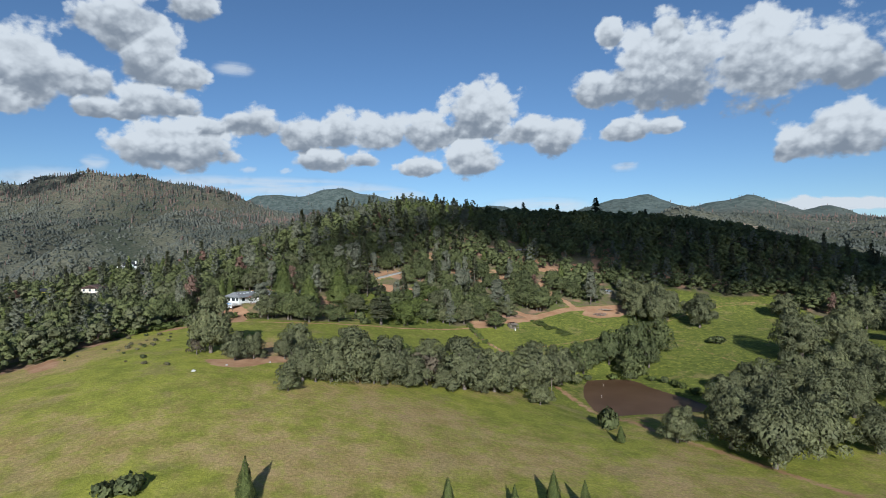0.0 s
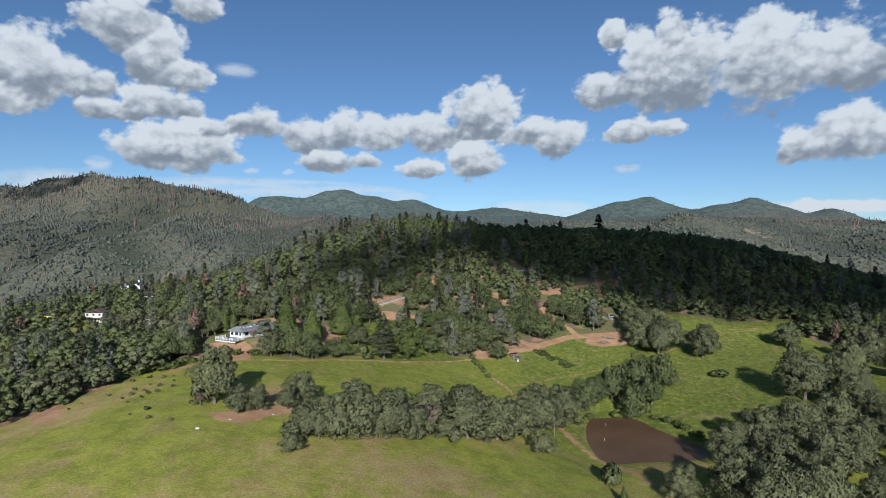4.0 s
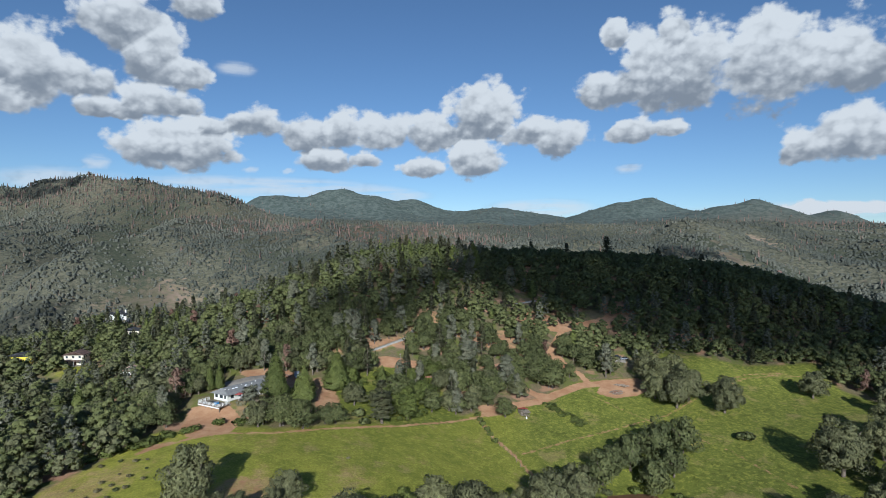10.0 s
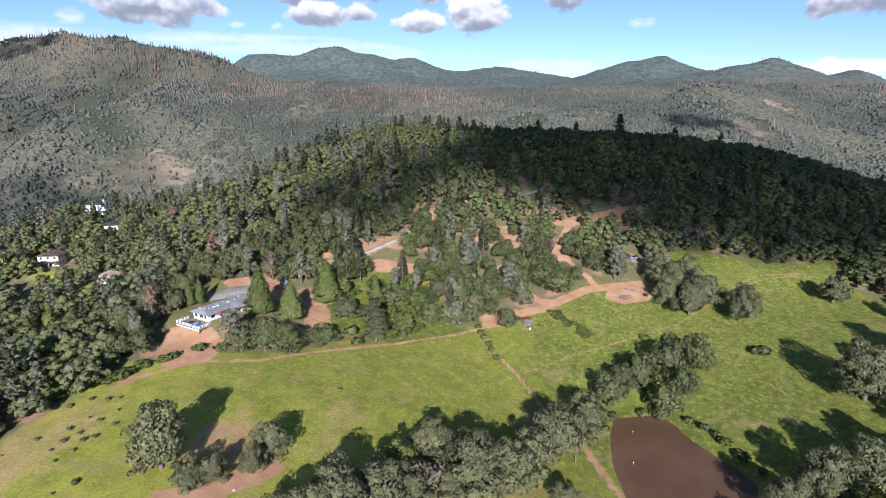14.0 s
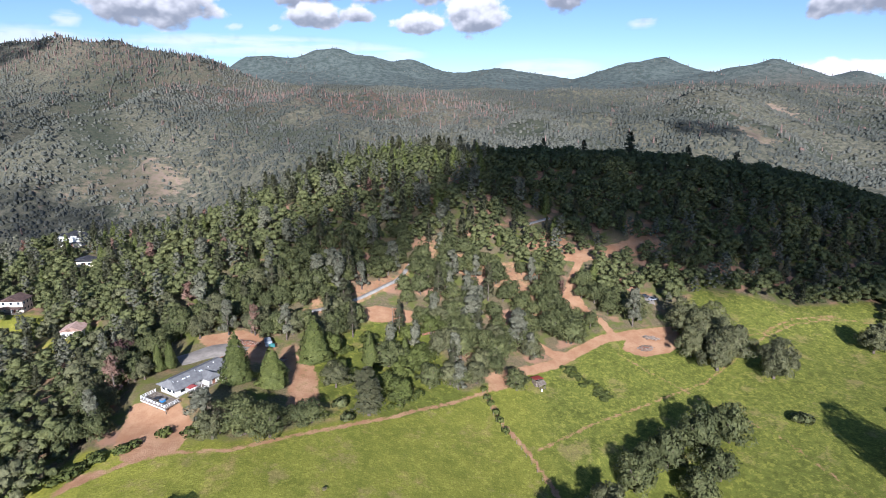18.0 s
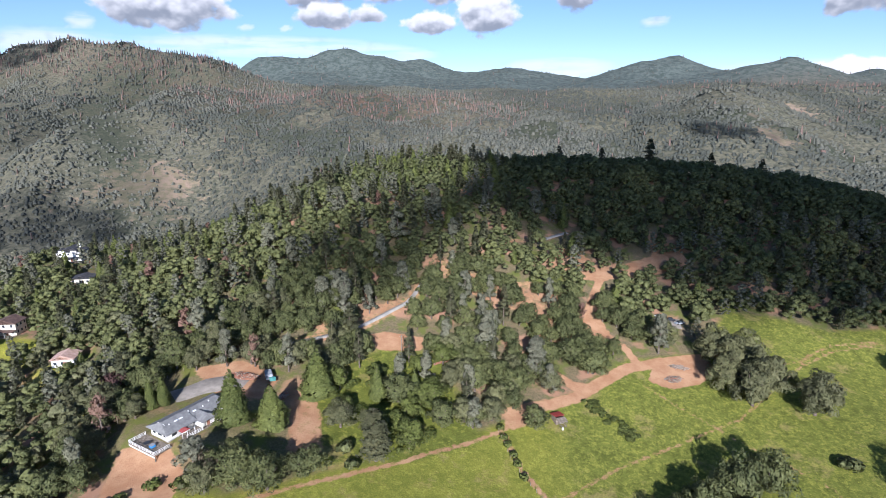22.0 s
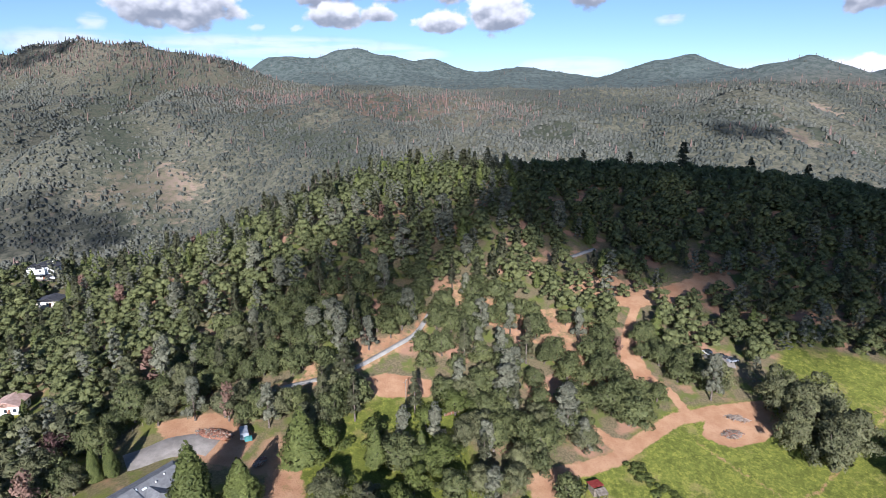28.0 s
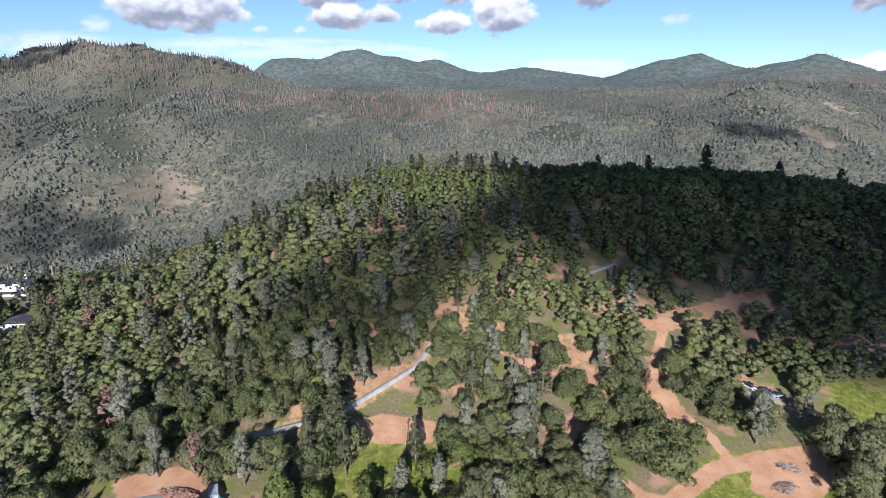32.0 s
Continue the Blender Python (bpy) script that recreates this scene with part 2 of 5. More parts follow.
BLUE_PAINT = plain("blue_plastic", (0.04, 0.20, 0.45), (0.08, 0.30, 0.60), 1.0, 0.5, 0, 0.0, 9.0)
TEAL_PAINT = plain("teal_tarpaulin", (0.04, 0.17, 0.16), (0.09, 0.27, 0.25), 1.0, 0.6, 0, 0.2, 9.0)
GREY_PAINT = plain("grey_tarpaulin", (0.22, 0.24, 0.27), (0.36, 0.38, 0.41), 1.0, 0.6, 0, 0.2, 9.0)
RUBBER = plain("tyre_rubber", (0.012, 0.012, 0.012), (0.03, 0.03, 0.03), 2.0, 0.85, 0, 0.2, 9.0)
POOL = plain("pool_water", (0.02, 0.10, 0.11), (0.04, 0.17, 0.18), 0.4, 0.1, 0, 0.05, 2.0)
CLOTH_RED = plain("red_canvas", (0.24, 0.04, 0.04), (0.36, 0.09, 0.08), 1.0, 0.8, 0, 0.2, 9.0)

# ---- the lie of the land ----
# Heights, every 60 m, of the near hill and its meadows, from west to east and from south to north.
RELIEF = np.array([
    [20.2, 24.4, 28.4, 30.9, 32.7, 33.4, 28.7, 22.6, 23.0, 28.2, 34.7],
    [21.2, 25.5, 30.2, 36.5, 46.8, 34.0, 24.3, 21.5, 26.6, 35.6, 43.4],
    [24.0, 28.0, 31.6, 40.4, 48.6, 27.9, 17.3, 26.3, 32.3, 41.3, 47.6],
    [29.1, 32.4, 32.4, 50.7, 46.5, 33.8, 26.1, 31.3, 36.6, 41.0, 44.5],
    [35.7, 45.1, 40.7, 59.5, 59.2, 42.3, 41.5, 35.0, 29.4, 37.2, 45.3],
    [34.5, 56.0, 52.9, 77.5, 89.4, 71.4, 56.2, 62.8, 57.7, 58.2, 59.8],
    [18.3, 52.9, 53.9, 76.4, 107.6, 96.3, 72.7, 82.1, 87.0, 80.7, 75.3],
    [-5.7, 15.3, 38.2, 74.2, 101.7, 103.3, 104.6, 102.9, 93.2, 82.3, 77.2],
    [-13.4, -6.0, 15.1, 61.1, 81.4, 81.1, 92.0, 81.9, 84.2, 84.3, 77.0],
])


def smooth(v, a, b):
    k = np.clip((v - a) / (b - a), 0, 1)
    return k * k * (3 - 2 * k)


def spline(f):
    return (1 - f) ** 3 / 6, (3 * f**3 - 6 * f**2 + 4) / 6, (-3 * f**3 + 3 * f**2 + 3 * f + 1) / 6, f**3 / 6


def near_height(x, y):
    rows, cols = RELIEF.shape
    u, v = np.clip((x + 300) / 60, 0, cols - 1.001), np.clip((y - 60) / 60, 0, rows - 1.001)
    i, j = u.astype(int), v.astype(int)
    wu, wv = spline(u - i), spline(v - j)
    z = np.zeros_like(u)
    for a in range(4):
        for b in range(4):
            z += wu[a] * wv[b] * RELIEF[np.clip(j + b - 1, 0, rows - 1), np.clip(i + a - 1, 0, cols - 1)]
    return z


def mount(x, y, cx, cy, sx, sy, h, turn=0.0):
    c, s = math.cos(radians(turn)), math.sin(radians(turn))
    u, v = (c * (x - cx) + s * (y - cy)) / sx, (-s * (x - cx) + c * (y - cy)) / sy
    return h / (1 + (u * u + v * v)) ** 1.5


def ripple(x, y, size, seed):
    """Soft irregular relief from a few crossed waves, bent by one another."""
    r = random.Random(seed)
    z = np.zeros_like(x)
    bend = 0.6 * size * np.sin(y / size * 0.7 + seed) + 0.5 * size * np.sin((x + y) / size * 0.45 + 2 * seed)
    for k in range(7):
        a, w = r.uniform(0, math.tau), 1.7 ** k
        z += np.sin((math.cos(a) * (x + bend) + math.sin(a) * (y - bend)) / size * w + r.uniform(0, 6)) / w
    return z


SUMMITS = [
    (-39.4, 2200, 116, 111), (-36.4, 2200, 111, 80), (-33.6, 2200, 131, 95), (-29.6, 2200, 146, 96), (-26.1, 2200, 129, 62),
    (-22.8, 2200, 128, 94), (-19.4, 4350, 248, 183), (-16.3, 4350, 237, 142), (-13.1, 4350, 205, 159), (-10.9, 4350, 202, 154),
    (-7.8, 4350, 241, 159), (-4.6, 4350, 186, 86), (-2.9, 4350, 249, 74), (2.0, 4350, 310, 104), (5.2, 4350, 266, 89),
    (9.0, 4350, 280, 47), (12.6, 3700, 212, 58), (15.6, 3700, 195, 101), (18.7, 3700, 184, 132), (21.3, 3700, 200, 58),
    (24.8, 3250, 176, 94), (27.5, 3250, 138, 114), (29.7, 3250, 162, 89), (33.2, 3250, 160, 108), (35.4, 3250, 123, 17),
]

# Ridges and the gully between the valley and the far mountains.
GULLY = [(-900, 950), (-1010, 1300), (-1000, 1650), (-900, 1950), (-640, 2150)]
WEST_SPUR = [(-740, 1020), (-818, 1340), (-760, 1850)]
RUST_RIDGE = [(-760, 1850), (-420, 1790), (-120, 1780), (200, 1900)]
EAST_SPUR = [(460, 1080), (620, 1400), (820, 1700), (1200, 2100)]
MID_SPUR = [(-330, 1000), (-300, 1300), (-420, 1700)]

# Far ridges: bearing (degrees east of north), distance north, breadth and added height of each summit.
def far_height(x, y):
    z = np.interp(y, [-400, 560, 760, 950, 1250, 1800, 2350, 3000, 3800, 4950], [20, 45, 5, 30, 75, 125, 160, 190, 215, 200])
    z = z - 80 * np.exp(-(((x + 640) / 300) ** 2) - ((y - 1020) / 330) ** 2)
    z = z - 48 * smooth(-x, 120, 380) * smooth(y, 380, 560) * (1 - smooth(y, 900, 1250))
    z = z - 62 * np.exp(-((beside(x, y, GULLY) / 125) ** 2)) + 34 * np.exp(-((beside(x, y, WEST_SPUR) / 120) ** 2)) + 26 * np.exp(-((beside(x, y, RUST_RIDGE) / 110) ** 2))
    z = z + 22 * np.exp(-((beside(x, y, EAST_SPUR) / 110) ** 2)) + 20 * np.exp(-((beside(x, y, MID_SPUR) / 90) ** 2))
    z = z + 30 * np.exp(-(((x - 900 - 0.4 * (y - 1900)) / 230) ** 2)) * smooth(y, 1200, 1700) * (1 - smooth(y, 2400, 2900))
    z = z + mount(x, y, -1480, 2320, 620, 330, 110)
    for bearing, away, wide, h in SUMMITS:
        z = z + mount(x, y, away * math.tan(radians(bearing)), away, wide, wide * 1.5, h)
    far = smooth(y, 700, 1300)
    slope = smooth(y, 820, 1150) * (1 - smooth(y, 1750, 2150))
    spurs = 15 * ripple(x, y, 150, 9) - 16 * np.abs(np.sin((x + 0.45 * y) / 130 + 0.8 * np.sin(y / 210))) + 8
    spurs = spurs - 11 * np.abs(np.sin((x - 0.3 * y) / 62 + 1.3 * np.sin(y / 95))) + 6
    return z + far * (13 * ripple(x, y, 240, 3) + 5 * ripple(x, y, 70, 5)) + slope * spurs


def inside(x, y, ring):
    hit = np.zeros(x.shape, bool)
    for (ax, ay), (bx, by) in zip(ring, ring[1:] + ring[:1]):
        hit ^= ((ay > y) != (by > y)) & (x < (bx - ax) * (y - ay) / (by - ay + 1e-9) + ax)
    return hit


def beside(x, y, line):
    """Distance to a line of points."""
    d = np.full(x.shape, 1e9)
    for (ax, ay), (bx, by) in zip(line, line[1:]):
        k = np.clip(((x - ax) * (bx - ax) + (y - ay) * (by - ay)) / ((bx - ax) ** 2 + (by - ay) ** 2), 0, 1)
        d = np.minimum(d, np.hypot(x - ax - k * (bx - ax), y - ay - k * (by - ay)))
    return d


def area(x, y, ring, soft=2.0):
    """1 inside a ring, falling to 0 over some metres outside it."""
    return np.where(inside(x, y, ring), 1.0, 1 - smooth(beside(x, y, ring + ring[:1]), 0, soft))


WATER = 22.3
POND = [(42.5, 183), (43.5, 192), (46, 203), (49, 211), (50, 213), (60, 215), (66, 214.5), (69, 209), (70, 203), (74, 194), (78, 187), (80, 179), (76, 173), (67, 170.5), (56, 169.5), (47, 167.5), (45, 167.5), (42.5, 174)]
MEADOW = [(-420, -390), (-160, 80), (-122, 150), (-109, 175), (-101, 203), (-88, 203), (-78, 207), (-64, 208), (-49, 217), (-38, 225), (-22, 236), (-4, 249), (10, 258), (22, 268), (35, 276), (46, 285), (60, 297), (90, 303), (112, 331), (133, 328), (151, 322), (190, 326), (186, 300), (198, 270), (188, 240), (230, 200), (300, 150), (420, -390)]
ORCHARD = [(-48, 224), (-55, 256), (-47, 270), (-34, 288), (-12, 285), (-8, 262), (0, 250), (-20, 236)]
YARD = [(-103, 214), (-100, 262), (-62, 264), (-46, 252), (-45, 226), (-72, 209)]
TRACK = [(-97, 190), (-88, 198), (-78, 203), (-64, 205), (-49, 215), (-38, 222), (-22, 233), (-15, 239), (-4, 246), (8, 255), (16, 262), (25, 270)]
FENCE = [(8, 254), (12, 240), (19, 228), (25, 213), (27, 204)]
PATH_EAST = [(23, 229), (32, 236), (43, 244), (52, 249), (90, 268), (127, 299), (145, 310), (168, 316), (184, 312)]
DIRT_ROAD = [(25, 270), (35, 275), (46, 284), (58, 293), (73, 298), (88, 300)]
SPUR = [(63, 297), (60, 306), (50, 316), (49, 326), (55, 341), (60, 352), (75, 362), (103, 364)]
LOOP = [(30, 286), (36, 281), (42, 281)]
WHITE_ROAD = [(-84, 272), (-70, 280), (-57, 287), (-45, 296), (-38, 304), (-28, 315), (-23, 329)]
UPPER_ROAD = [(12, 368), (20, 374), (35, 381), (52, 395)]
TRACKS_EAST = [(62, 284), (80, 264), (95, 248), (103, 239), (108, 222), (112, 205)]
UPPER_TRACK = [(112, 300), (128, 302), (138, 309), (148, 314), (168, 318)]
LAWNS = [[(-206, 304), (-178, 300), (-172, 284), (-200, 296)], [(-126, 238), (-120, 248), (-108, 253), (-110, 246)], [(-160, 266), (-162, 274), (-146, 274), (-144, 266)]]
DAM_TRACK = [(36, 196), (42, 172), (52, 152), (64, 132), (76, 112), (86, 95)]


def height(x, y):
    """The ground's height, for arrays or numbers."""
    x, y = np.asarray(x, float), np.asarray(y, float)
    edge = np.maximum(np.abs(x) - 210, 0) / 190
    near = (1 - smooth(np.hypot(edge, np.maximum(y - 520, 0) / 200), 0, 1)) 
    z = near_height(x, y) + 0.25 * ripple(x, y, 22, 8)
    z = near * z + (1 - near) * far_height(x, y)
    for px, py, pz, r0, r1 in ((-84, 236, 50.2, 9, 24), (-228, 391, 55.0, 9, 28), (-200, 308, 45.4, 7, 18), (-153, 278, 46.6, 5, 14)):
        pad = np.hypot((x - px) / 1.2, y - py)
        z = z + (pz - z) * (1 - smooth(pad, r0, r1))
    close = (np.abs(x - 60) < 50) & (np.abs(y - 190) < 60)
    if close.any():
        shore = np.where(inside(x, y, POND), -1, 1) * beside(x, y, POND + POND[:1])
        bank = WATER + 0.12 + np.where(shore < 0, 0.35, 0.12) * np.clip(shore, -9, 40)
        z = np.where(close, np.where(shore < 0, bank, bank + (z - bank) * smooth(shore, 2, 22)), z)
    return z


def graded(lo, hi, fine_lo, fine_hi, step, grow):
    v, out = fine_lo, []
    mid = list(np.arange(fine_lo, fine_hi, step))
    s, v = step, fine_hi
    while v < hi:
        out.append(v)
        s = min(s * grow, 32)
        v += s
    s, v, low = step, fine_lo, []
    while v > lo:
        s = min(s * grow, 60)
        v -= s
        low.append(v)
    return np.array(low[::-1] + mid + out)


def cover(x, y, z):
    """The cover masks of the ground: bare soil, dry grass, leaf litter, flowers, far scrub and rust-brown dead woods."""
    soil = np.zeros_like(x)
    for line, half, k in ((TRACK, 0.65, 0.64), (FENCE, 0.8, 0.66), (PATH_EAST, 0.55, 0.52), (TRACKS_EAST, 0.8, 0.47), (UPPER_TRACK, 0.7, 0.5), (WHITE_ROAD, 2.6, 0.55), (UPPER_ROAD, 2.2, 0.55), (DIRT_ROAD, 2.0, 1.0), (SPUR, 1.4, 0.9), (LOOP, 1.7, 1.0), (DAM_TRACK, 1.5, 0.6)):
        soil = np.maximum(soil, k * (1 - smooth(beside(x, y, line), half * 0.5, half * 1.5 + 0.9)))
    for ring, k in (
        ([(66, 287), (72, 299), (90, 303), (92, 294), (82, 287), (72, 284)], 1.0),
        ([(-98, 222), (-86, 222), (-78, 214), (-78, 205), (-88, 200), (-94, 207)], 1.0),
        ([(-61, 256), (-56, 258), (-50, 246), (-46, 230), (-49, 226), (-54, 228), (-57, 240)], 0.66),
        ([(-96, 263), (-82, 268), (-68, 262), (-70, 250), (-84, 252)], 0.8),
        ([(-44, 289), (-36, 286), (-22, 290), (-22, 295), (-36, 294)], 1.0),
        ([(34, 362), (36, 374), (52, 376), (60, 366), (75, 366), (92, 374), (96, 396), (106, 392), (106, 364), (75, 356), (52, 352)], 0.8),
        ([(-64, 146), (-60, 142), (-56, 142), (-52, 145), (-50, 149), (-46, 152), (-42, 158), (-46, 161), (-49, 155), (-54, 151), (-58, 148)], 0.95),
        ([(-60, 174), (-64, 171), (-65, 157), (-59, 154), (-50, 158), (-49, 164), (-55, 171)], 0.46),
        ([(-99, 188), (-96, 191), (-92, 196), (-97, 194)], 0.7),
        ([(-118, 163), (-113, 158), (-108, 150), (-112, 148), (-120, 156)], 0.7),
        ([(28, 306), (20, 318), (18, 328), (30, 330), (38, 316), (44, 306)], 0.55),
        ([(12, 292), (12, 302), (22, 304), (24, 294)], 0.6),
        ([(44, 306), (46, 322), (54, 322), (56, 308)], 0.75),
        ([(-60, 288), (-48, 297), (-32, 311), (-33, 316), (-50, 301), (-62, 291)], 0.55),
        ([(10, 256), (8, 264), (16, 268), (24, 272), (20, 262)], 0.7),
        ([(-24, 338), (-20, 348), (-4, 342), (14, 340), (30, 344), (40, 338), (26, 322), (6, 324), (-8, 332)], 0.55),
        ([(-136, 342), (-134, 352), (-124, 348), (-126, 338)], 0.8),
        ([(46, 166), (44, 160), (56, 158), (72, 164), (70, 168), (56, 166)], 0.42),
    ):
        soil = np.maximum(soil, k * area(x, y, ring, 2.5))
    meadow = area(x, y, MEADOW, 3)
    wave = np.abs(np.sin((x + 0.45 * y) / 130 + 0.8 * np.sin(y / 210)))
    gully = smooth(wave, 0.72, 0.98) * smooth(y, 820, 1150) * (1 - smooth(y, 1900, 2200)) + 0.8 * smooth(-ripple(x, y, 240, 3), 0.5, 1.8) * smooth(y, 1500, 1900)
    open_ = np.maximum(np.maximum(meadow, area(x, y, ORCHARD, 4)), 0.15 * area(x, y, YARD, 3))
    for ring in LAWNS:
        open_ = np.maximum(open_, area(x, y, ring, 4))
    far = smooth(np.hypot(np.maximum(np.abs(x) - 260, 0), np.maximum(y - 540, 0)), 0, 60)
    litter = (1 - open_) * (1 - far)
    dry = 0.26 + 0.55 * np.exp(-(((x + 8) / 55) ** 2) - ((y - 108) / 34) ** 2) - 0.25 * smooth(y, 165, 190) * smooth(x, -85, -65) + 0.2 * np.exp(-(((x + 22) / 22) ** 2) - ((y - 198) / 16) ** 2) + 0.45 * np.exp(-(((x + 30) / 14) ** 2) - ((y - 192) / 15) ** 2) - 0.5 * np.exp(-((beside(x, y, [(-68, 200), (-68, 192), (-64, 180), (-60, 174)]) / 2.2) ** 2)) - 0.5 * np.exp(-(((x + 82) / 10) ** 2) - ((y - 152) / 18) ** 2)
    dry = dry + 0.38 * smooth(-x, 66, 100) * smooth(200 - y, 0, 50) + 0.3 * np.exp(-(((x - 150) / 25) ** 2) - ((y - 275) / 16) ** 2) - 0.40 * smooth(x, 5, 40) * smooth(y, 150, 230)
    dry = dry + 1.7 * np.exp(-(((x + 57) / 8) ** 2) - ((y - 163) / 10) ** 2)
    bloom = np.maximum(0.45 * smooth(x, 10, 30) * smooth(y, 210, 240), np.maximum(np.exp(-(((x + 36) / 13) ** 2) - ((y - 164) / 17) ** 2), 0.7 * np.exp(-((beside(x, y, [(-68, 200), (-68, 192), (-64, 180), (-60, 174)]) / 2.0) ** 2)))) * meadow
    rust = 0.9 * np.exp(-(((y - 1720 + 0.2 * x) / 260) ** 2)) * np.exp(-(((x + 400) / 480) ** 2)) + 0.7 * np.exp(-(((x - 1750) / 420) ** 2) - ((y - 3150) / 420) ** 2) + 0.25 * np.exp(-(((x + 1350) / 500) ** 2) - ((y - 2150) / 200) ** 2)
    bare = 0.15 + np.zeros_like(x)
    for bx, by, rx, ry, k in ((-610, 1140, 110, 90, 0.85), (-560, 1050, 80, 50, 0.5), (-690, 1060, 90, 50, 0.4), (770, 1495, 55, 80, 0.95), (530, 1110, 30, 80, 0.9), (560, 1220, 40, 40, 0.6), (-640, 1425, 45, 25, 0.7), (-307, 1603, 40, 25, 0.6), (-205, 1780, 60, 40, 0.6), (91, 1240, 30, 20, 0.6), (-330, 1346, 40, 25, 0.5)):
        bare = np.maximum(bare, k * np.exp(-(((x - bx) / rx) ** 2) - ((y - by) / ry) ** 2))
    # The last mask grows with distance north and carries the painted haze tint.
    return {"soil": soil, "dry": dry, "litter": litter, "bloom": bloom, "far": far, "lush": np.clip(np.maximum(np.maximum(smooth(x, 5, 36) * smooth(y, 120, 215), 0.48 * smooth(y, 168, 200) * smooth(x, -92, -66)), area(x, y, ORCHARD, 6)), 0, 1), "bare": bare, "gully": np.clip(gully, 0, 1), "rust": np.clip(rust, 0, 1), "hazed_conifer": smooth(y, 2600, 3300)}


def mesh_from(name, verts, faces, material, masks=None, flat=True, normals=None):
    """A mesh from an array of corners and an array of equal-sided faces."""
    me = bpy.data.meshes.new(name)
    n, k = faces.shape
    me.vertices.add(len(verts)), me.loops.add(n * k), me.polygons.add(n)
    me.vertices.foreach_set("co", np.ascontiguousarray(verts, np.float32).ravel())
    me.loops.foreach_set("vertex_index", np.ascontiguousarray(faces, np.int32).ravel())
    me.polygons.foreach_set("loop_start", np.arange(0, n * k, k, dtype=np.int32))
    me.polygons.foreach_set("use_smooth", np.full(n, not flat or normals is not None))
    for key, values in (masks or {}).items():
        me.attributes.new(key, "FLOAT", "POINT").data.foreach_set("value", np.ascontiguousarray(values, np.float32).ravel())
    me.materials.append(material)
    me.update(calc_edges=True)
    if normals is not None:
        me.normals_split_custom_set_from_vertices(np.ascontiguousarray(normals, np.float32).tolist())
    return me


def build_ground():
    xs = graded(-3600, 3600, -130, 200, 1.5, 1.06)
    ys = graded(-420, 4930, 100, 340, 1.5, 1.045)
    gx, gy = np.meshgrid(xs, ys)
    gz = height(gx, gy)
    nx, ny = len(xs), len(ys)
    idx = np.arange(nx * ny).reshape(ny, nx)
    faces = np.stack([idx[:-1, :-1], idx[:-1, 1:], idx[1:, 1:], idx[1:, :-1]], -1).reshape(-1, 4)
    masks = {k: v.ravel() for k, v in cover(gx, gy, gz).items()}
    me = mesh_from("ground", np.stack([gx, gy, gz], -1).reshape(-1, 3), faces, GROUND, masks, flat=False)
    return tagged(new("ground", me), "rolling grassy hills with red soil tracks and wooded slopes", "ground", kind="structure")


build_ground()

# ---- trees ----
class Leaves:
    """Collects four-cornered leaf clumps of a crown."""

    def __init__(self, seed):
        self.r = np.random.default_rng(seed)
        self.v, self.tone, self.n = [], [], []

    def clumps(self, centres, ways, size, spread=0.4, long=1.0, tone=0.5):
        """One clump at each centre, facing roughly its way, of uneven shape."""
        n, r = len(centres), self.r
        ways = ways / (np.linalg.norm(ways, axis=1, keepdims=True) + 1e-9)
        out = centres - np.array((0, 0, 0.75 * np.mean(centres[:, 2])))
        out = 0.62 * ways + 0.38 * out / (np.linalg.norm(out, axis=1, keepdims=True) + 1e-9) + 0.24 * r.normal(size=(n, 3))
        self.n.append(np.repeat(out / (np.linalg.norm(out, axis=1, keepdims=True) + 1e-9), 4, axis=0))
        ways = ways + spread * r.normal(size=(n, 3))
        ways /= np.linalg.norm(ways, axis=1, keepdims=True) + 1e-9
        a = np.cross(ways, r.normal(size=(n, 3)))
        a /= np.linalg.norm(a, axis=1, keepdims=True) + 1e-9
        b = np.cross(ways, a)
        s = size * r.uniform(0.55, 1.35, (n, 1))
        quad = []
        for ca, cb in ((-1, -0.25), (0.1, -1), (1, 0.3), (-0.15, 1)):
            quad.append(centres + s * (long * ca * r.uniform(0.7, 1.2, (n, 1)) * a + cb * r.uniform(0.7, 1.2, (n, 1)) * b) + 0.25 * s * r.normal(size=(n, 1)) * ways)
        self.v.append(np.stack(quad, 1).reshape(-1, 3))
        self.tone.append(np.full(n * 4, tone))

    def ball(self, centre, radii, count, size, low=-0.45, **kw):
        """Clumps spread over the upper part of a lumpy ball."""
        d = self.r.normal(size=(count * 2, 3))
        d /= np.linalg.norm(d, axis=1, keepdims=True)
        d = d[d[:, 2] > low][:count]
        k = self.r.uniform(0.72, 1.06, (len(d), 1))
        self.clumps(np.asarray(centre) + d * k * np.asarray(radii), d, size, **kw)

    def arrays(self):
        v = np.concatenate(self.v)
        return v, np.arange(len(v)).reshape(-1, 4), np.concatenate(self.tone), np.concatenate(self.n)


def thirds(crown):
    """The same crown in three-cornered clumps."""
    v, f, tone, ways = crown
    three = lambda a: a.reshape(-1, 4, a.shape[-1])[:, :3].reshape(-1, a.shape[-1])
    v = three(v)
    return v, np.arange(len(v)).reshape(-1, 3), three(tone[:, None]).ravel(), three(ways)


